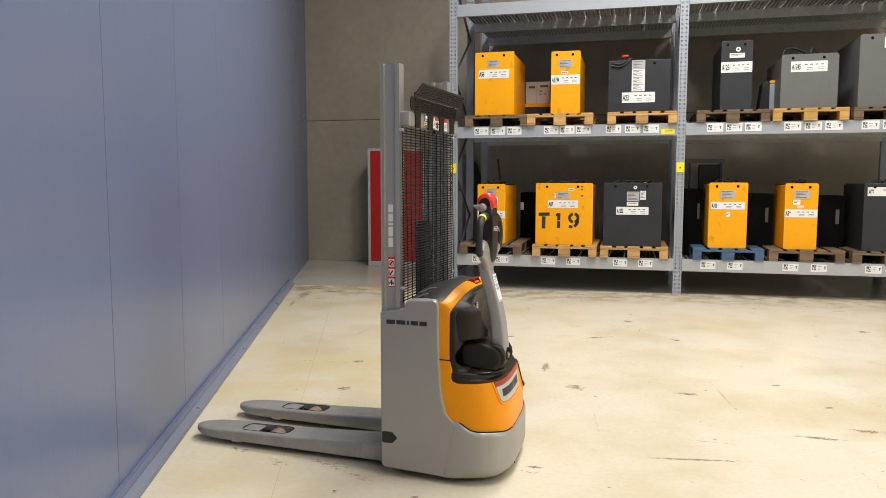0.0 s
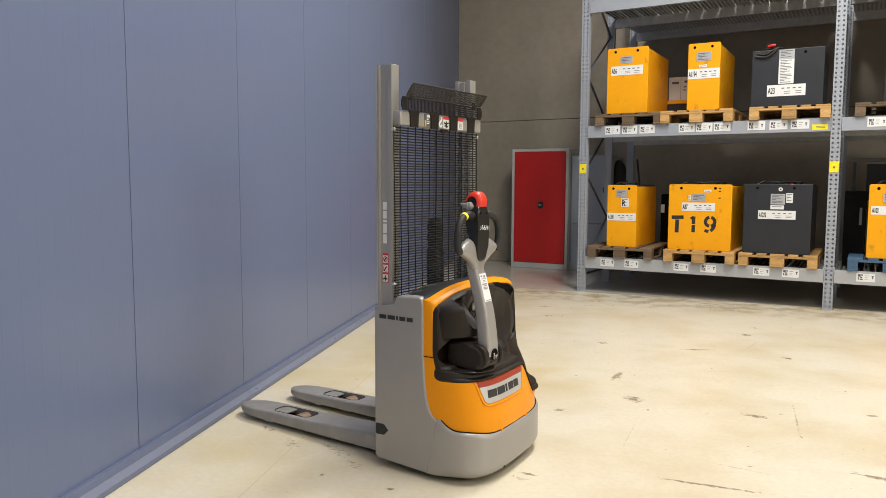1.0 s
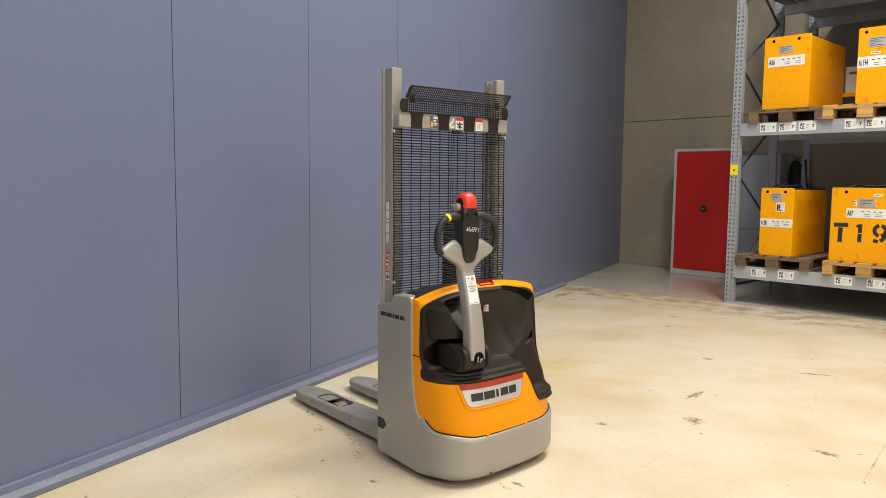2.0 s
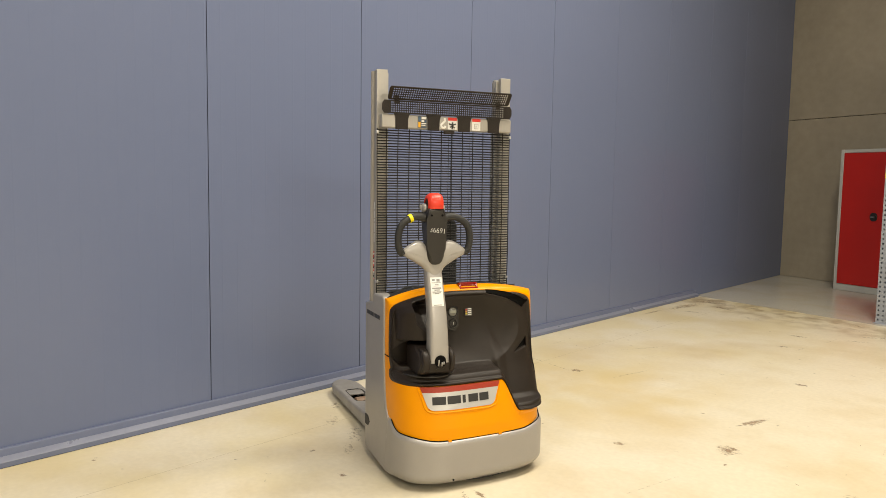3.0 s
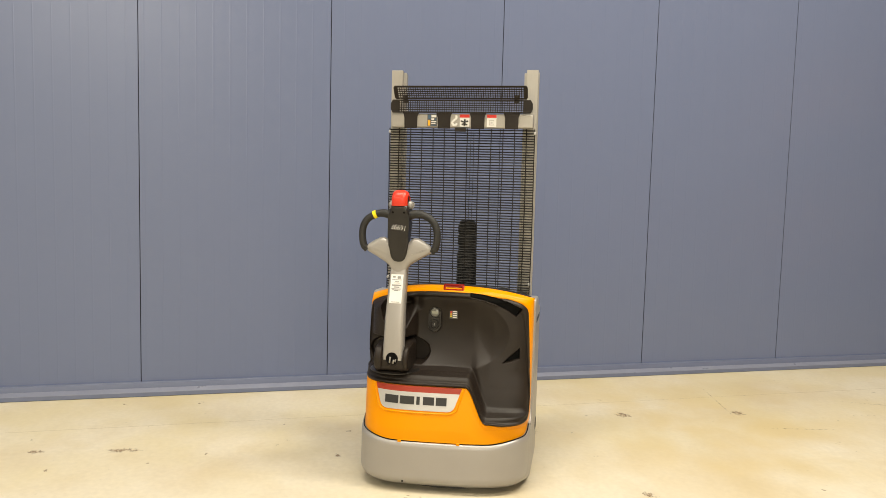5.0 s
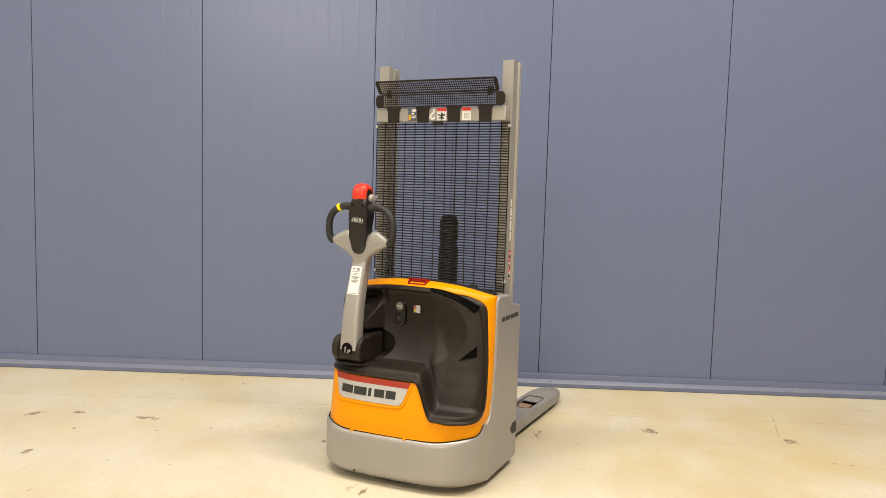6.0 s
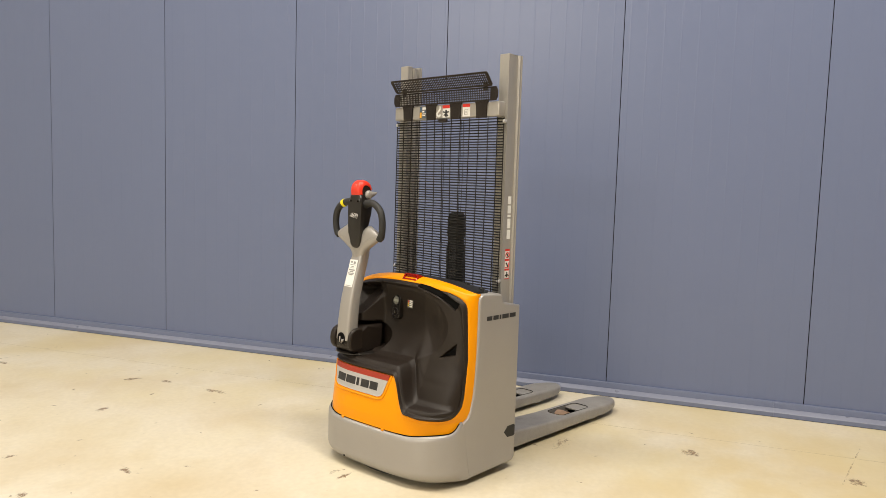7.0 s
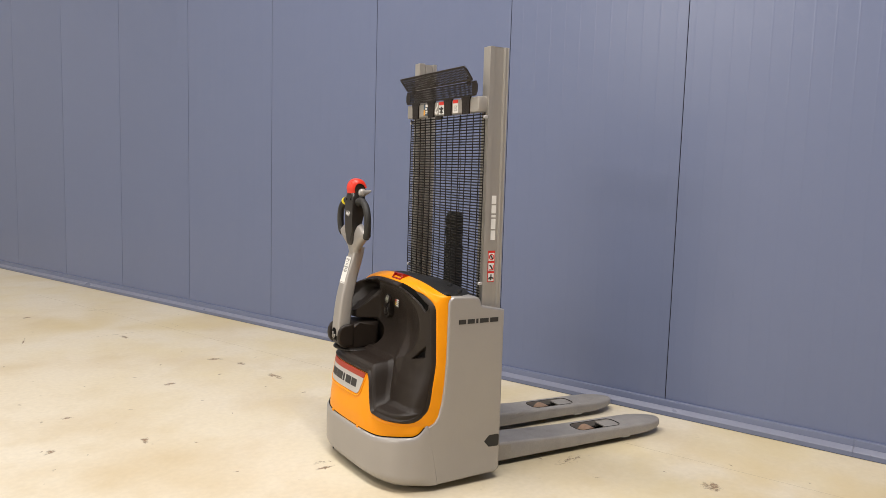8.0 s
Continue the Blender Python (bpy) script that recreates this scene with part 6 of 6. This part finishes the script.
for x in (0.04, 0.44):
    part("leg", box((x, 0, 0), (x + 0.03, 0.03, 1.20)), M_abat, stand)
part("bar", box((0.0, -0.01, 1.20), (0.50, 0.05, 1.25), 0.004, 1), M_gbat, stand)
part("charger", box((0.18, 0.03, 0.75), (0.45, 0.20, 1.18), 0.01, 2), M_rubber, stand)

# ---- cabinet and locker ----
cab = thing("steel_cabinet", RACK @ pose(-1.95, 2.06, 0), "pale grey steel cabinet with a closed red door", "cabinet")
W, H = 0.985, 1.945
part("body", box((0, 0.02, 0.0), (W, 0.48, H), 0.004, 1), M_cab, cab)
for a, b in (((0, 0, 0), (0.045, 0.02, H)), ((W - 0.045, 0, 0), (W, 0.02, H)), ((0.045, 0, H - 0.045), (W - 0.045, 0.02, H)), ((0.045, 0, 0), (W - 0.045, 0.02, 0.085))):
    part("frame", box(a, b, 0.003, 1), M_cab, cab)
door = part("door", box((0.050, -0.006, 0.09), (W - 0.050, 0.018, H - 0.05), 0.003, 1), M_cab_red, cab, "red sheet steel door")
part("lock_plate", prism(rounded(0.47, 0.98, 0.57, 1.09, 0.04, 5), "y", -0.012, -0.005, 0.002, 1), M_rubber, door, "black lock plate")
part("handle", tube([(0.495, -0.02, 1.035), (0.545, -0.02, 1.035)], 0.014, 10), M_steel, door, "steel turn handle")
locker = thing("locker", RACK @ pose(-0.955, 2.16, 0), "blue-grey two-door steel locker", "locker")
part("body", box((0, 0.016, 0), (0.60, 0.5, 1.835), 0.004, 1), M_locker, locker)
for z0, z1 in ((0.05, 0.745), (0.755, 1.82)):
    d = part("door", box((0.012, 0, z0), (0.588, 0.015, z1), 0.003, 1), M_locker, locker)
    part("handle", box((0.53, -0.012, (z0 + z1) / 2 - 0.04), (0.545, 0, (z0 + z1) / 2 + 0.04), 0.002, 1), M_rubber, d)
jacket = thing("dark_jacket", RACK @ pose(-0.30, 2.25, 0), "dark coat hanging from a wall hook beside the locker", "coat")
part("cloth", lathe([(0.05, 1.0), (0.13, 1.02), (0.16, 1.25), (0.15, 1.5), (0.10, 1.68), (0.03, 1.76)], Matrix.Translation((0, 0.30, 0)) @ Matrix.Diagonal((1, 0.6, 1, 1)), 18), M_rubber, jacket)
part("hook", tube([(0, 0.30, 1.75), (0, 0.42, 1.80), (0, 0.495, 1.80)], 0.01, 6), M_steel, jacket)

# ---- scuffs on the floor ----
scuff_verts, scuff_faces, scuff_wear = [], [], []


def scuff(x, y, length, width, turn, seed, ink=1.0):
    """A worn smudge nearly flush with the floor, strongest in its middle."""
    rng = random.Random(seed)
    m = pose(x, y, 0.0004 + 0.00002 * (seed % 9), 0, 0, turn)
    base, n = len(scuff_verts), 16
    ragged = [rng.uniform(0.7, 1.15) for _ in range(n)]
    scuff_verts.append(tuple(m @ Vector((0, 0, 0))))
    scuff_wear.append(ink)
    for q, wear in ((0.45, 0.8 * ink), (0.8, 0.4 * ink), (1.15, 0.0)):
        for j in range(n):
            w = 2 * math.pi * j / n
            scuff_verts.append(tuple(m @ Vector((0.62 * length * math.cos(w) * q * ragged[j], 0.62 * width * math.sin(w) * q * ragged[j], 0))))
            scuff_wear.append(wear)
    for j in range(n):
        k = (j + 1) % n
        scuff_faces.append((base, base + 1 + j, base + 1 + k))
        for r in (0, 1):
            scuff_faces.append((base + 1 + n * r + j, base + 1 + n * (r + 1) + j, base + 1 + n * (r + 1) + k, base + 1 + n * r + k))


SCUFFS = ((1.40, 4.855, 0.13, 0.14, 20), (1.325, 5.422, 0.07, 0.30, -14), (-0.18, 4.990, 0.12, 0.09, 40), (2.095, 4.63, 0.16, 0.08, -30), (2.792, 4.765, 0.08, 0.05, 0), (2.705, 6.24, 0.07, 0.10, 40),
          (2.46, 3.74, 0.26, 0.05, -25), (2.797, 3.815, 0.20, 0.07, -28), (2.85, 4.25, 0.07, 0.05, 10), (2.586, 7.143, 0.10, 0.10, 0), (2.03, 6.425, 0.30, 0.05, 8), (4.595, 6.42, 0.12, 0.10, -30))
SCUFFS += ((-0.17, 3.295, 0.035, 0.03, 0), (1.64, 3.505, 0.55, 0.03, -12), (-0.068, 2.140, 0.17, 0.06, 88), (-0.067, 1.485, 0.06, 0.12, 40), (1.14, 2.545, 0.10, 0.04, 60), (-0.02, 0.40, 0.16, 0.05, 80),
           (-0.095, 5.742, 0.10, 0.09, 30), (-0.118, 1.722, 0.10, 0.05, 80), (0.93, 4.54, 0.09, 0.05, 20), (0.50, 1.79, 0.10, 0.05, 10), (0.80, 3.49, 0.10, 0.03, -15))
SCUFFS += ((0.16, -0.88, 0.10, 0.06, 0), (0.58, 0.0, 0.22, 0.018, 60), (1.23, 1.94, 0.06, 0.04, 0), (1.52, 2.35, 0.08, 0.05, 30), (0.19, 3.20, 0.06, 0.04, 0), (1.266, 6.546, 0.10, 0.07, 0))
for k, (x, y, a, b, turn) in enumerate(SCUFFS):
    scuff(x, y, a, b, turn, 100 + k)
rng = random.Random(5)
for k in range(16):
    x, y = rng.uniform(-0.8, 7.0), rng.uniform(-1.5, 9.0)
    if y > seam_y(x) - 0.2:
        continue
    scuff(x, y, rng.uniform(0.04, 0.16), rng.uniform(0.015, 0.05), rng.uniform(-90, 90), 300 + k, 0.5)
# dirt swept into the corner and along the joint before the rack
for x, y, a, b, turn in ((-0.82, 9.25, 0.75, 0.14, 84), (-0.72, 9.78, 0.45, 0.22, 10), (-0.58, 8.95, 0.22, 0.06, 20), (-0.90, 8.60, 0.5, 0.06, 88), (0.70, 8.38, 0.16, 0.09, 0), (0.75, 7.80, 0.13, 0.07, 30), (-0.45, 9.45, 0.3, 0.12, -30)):
    scuff(x, y, a, b, turn, int(700 + 90 * x + y), 0.8)
for k in range(60):
    x = rng.uniform(-0.9, 6.5)
    scuff(x, seam_y(x) - 0.12 - abs(rng.gauss(0, 0.55)), rng.uniform(0.06, 0.35), rng.uniform(0.03, 0.12), rng.uniform(-60, 30), 800 + k, rng.uniform(0.3, 0.7))
# dirt left where the stacker's forks are set down
for u, v, a, b in ((-0.35, -0.36, 0.30, 0.10), (-0.62, -0.42, 0.22, 0.08), (-0.9, -0.33, 0.26, 0.07), (-0.5, 0.36, 0.24, 0.08), (-1.0, 0.02, 0.20, 0.10), (-0.12, -0.46, 0.20, 0.06), (0.62, -0.12, 0.10, 0.05)):
    p = truck.matrix_world @ Vector((u, v, 0))
    scuff(p.x, p.y, a, b, -25 + 40 * v, int(900 + 60 * u), 0.55)
# grit and small nicks in the coating
for k in range(260):
    x, y = rng.uniform(-0.9, 5.5), rng.uniform(-0.5, 9.2)
    if y < seam_y(x) - 0.2:
        scuff(x, y, rng.uniform(0.012, 0.05), rng.uniform(0.006, 0.02), rng.uniform(-90, 90), 1200 + k, rng.uniform(0.5, 1.0))
# thin drag marks of wheels and pallets
for k in range(48):
    x, y = rng.uniform(-0.9, 6.0), rng.uniform(-1.0, 9.2)
    if y < seam_y(x) - 0.3:
        scuff(x, y, rng.uniform(0.15, 0.7), rng.uniform(0.008, 0.018), rng.choice((-22, -12, 70, 84, 35)) + rng.uniform(-12, 12), 500 + k, rng.uniform(0.35, 0.75))
scuff_mesh = bpy.data.meshes.new("floor_scuffs")
scuff_mesh.from_pydata(scuff_verts, [], scuff_faces)
scuff_mesh.attributes.new("wear", "FLOAT", "POINT").data.foreach_set("value", scuff_wear)
scuff_mesh.materials.append(M_smudge)
scuff_ob = new("floor_scuffs", scuff_mesh)
tagged(scuff_ob, "dark ragged scuffs on the cream floor", "scuffs", kind="stuff")
# saw-cut joints in the coating
for a, b in (((-0.447, -2.0), (-0.447, 9.9)),):
    tagged(part("floor_cut", box((a[0] - 0.0006, a[1], -0.003), (a[0] + 0.0006, b[1], 0.0004)), M_cut), "fine saw cut across the floor", "floor joint", kind="structure")
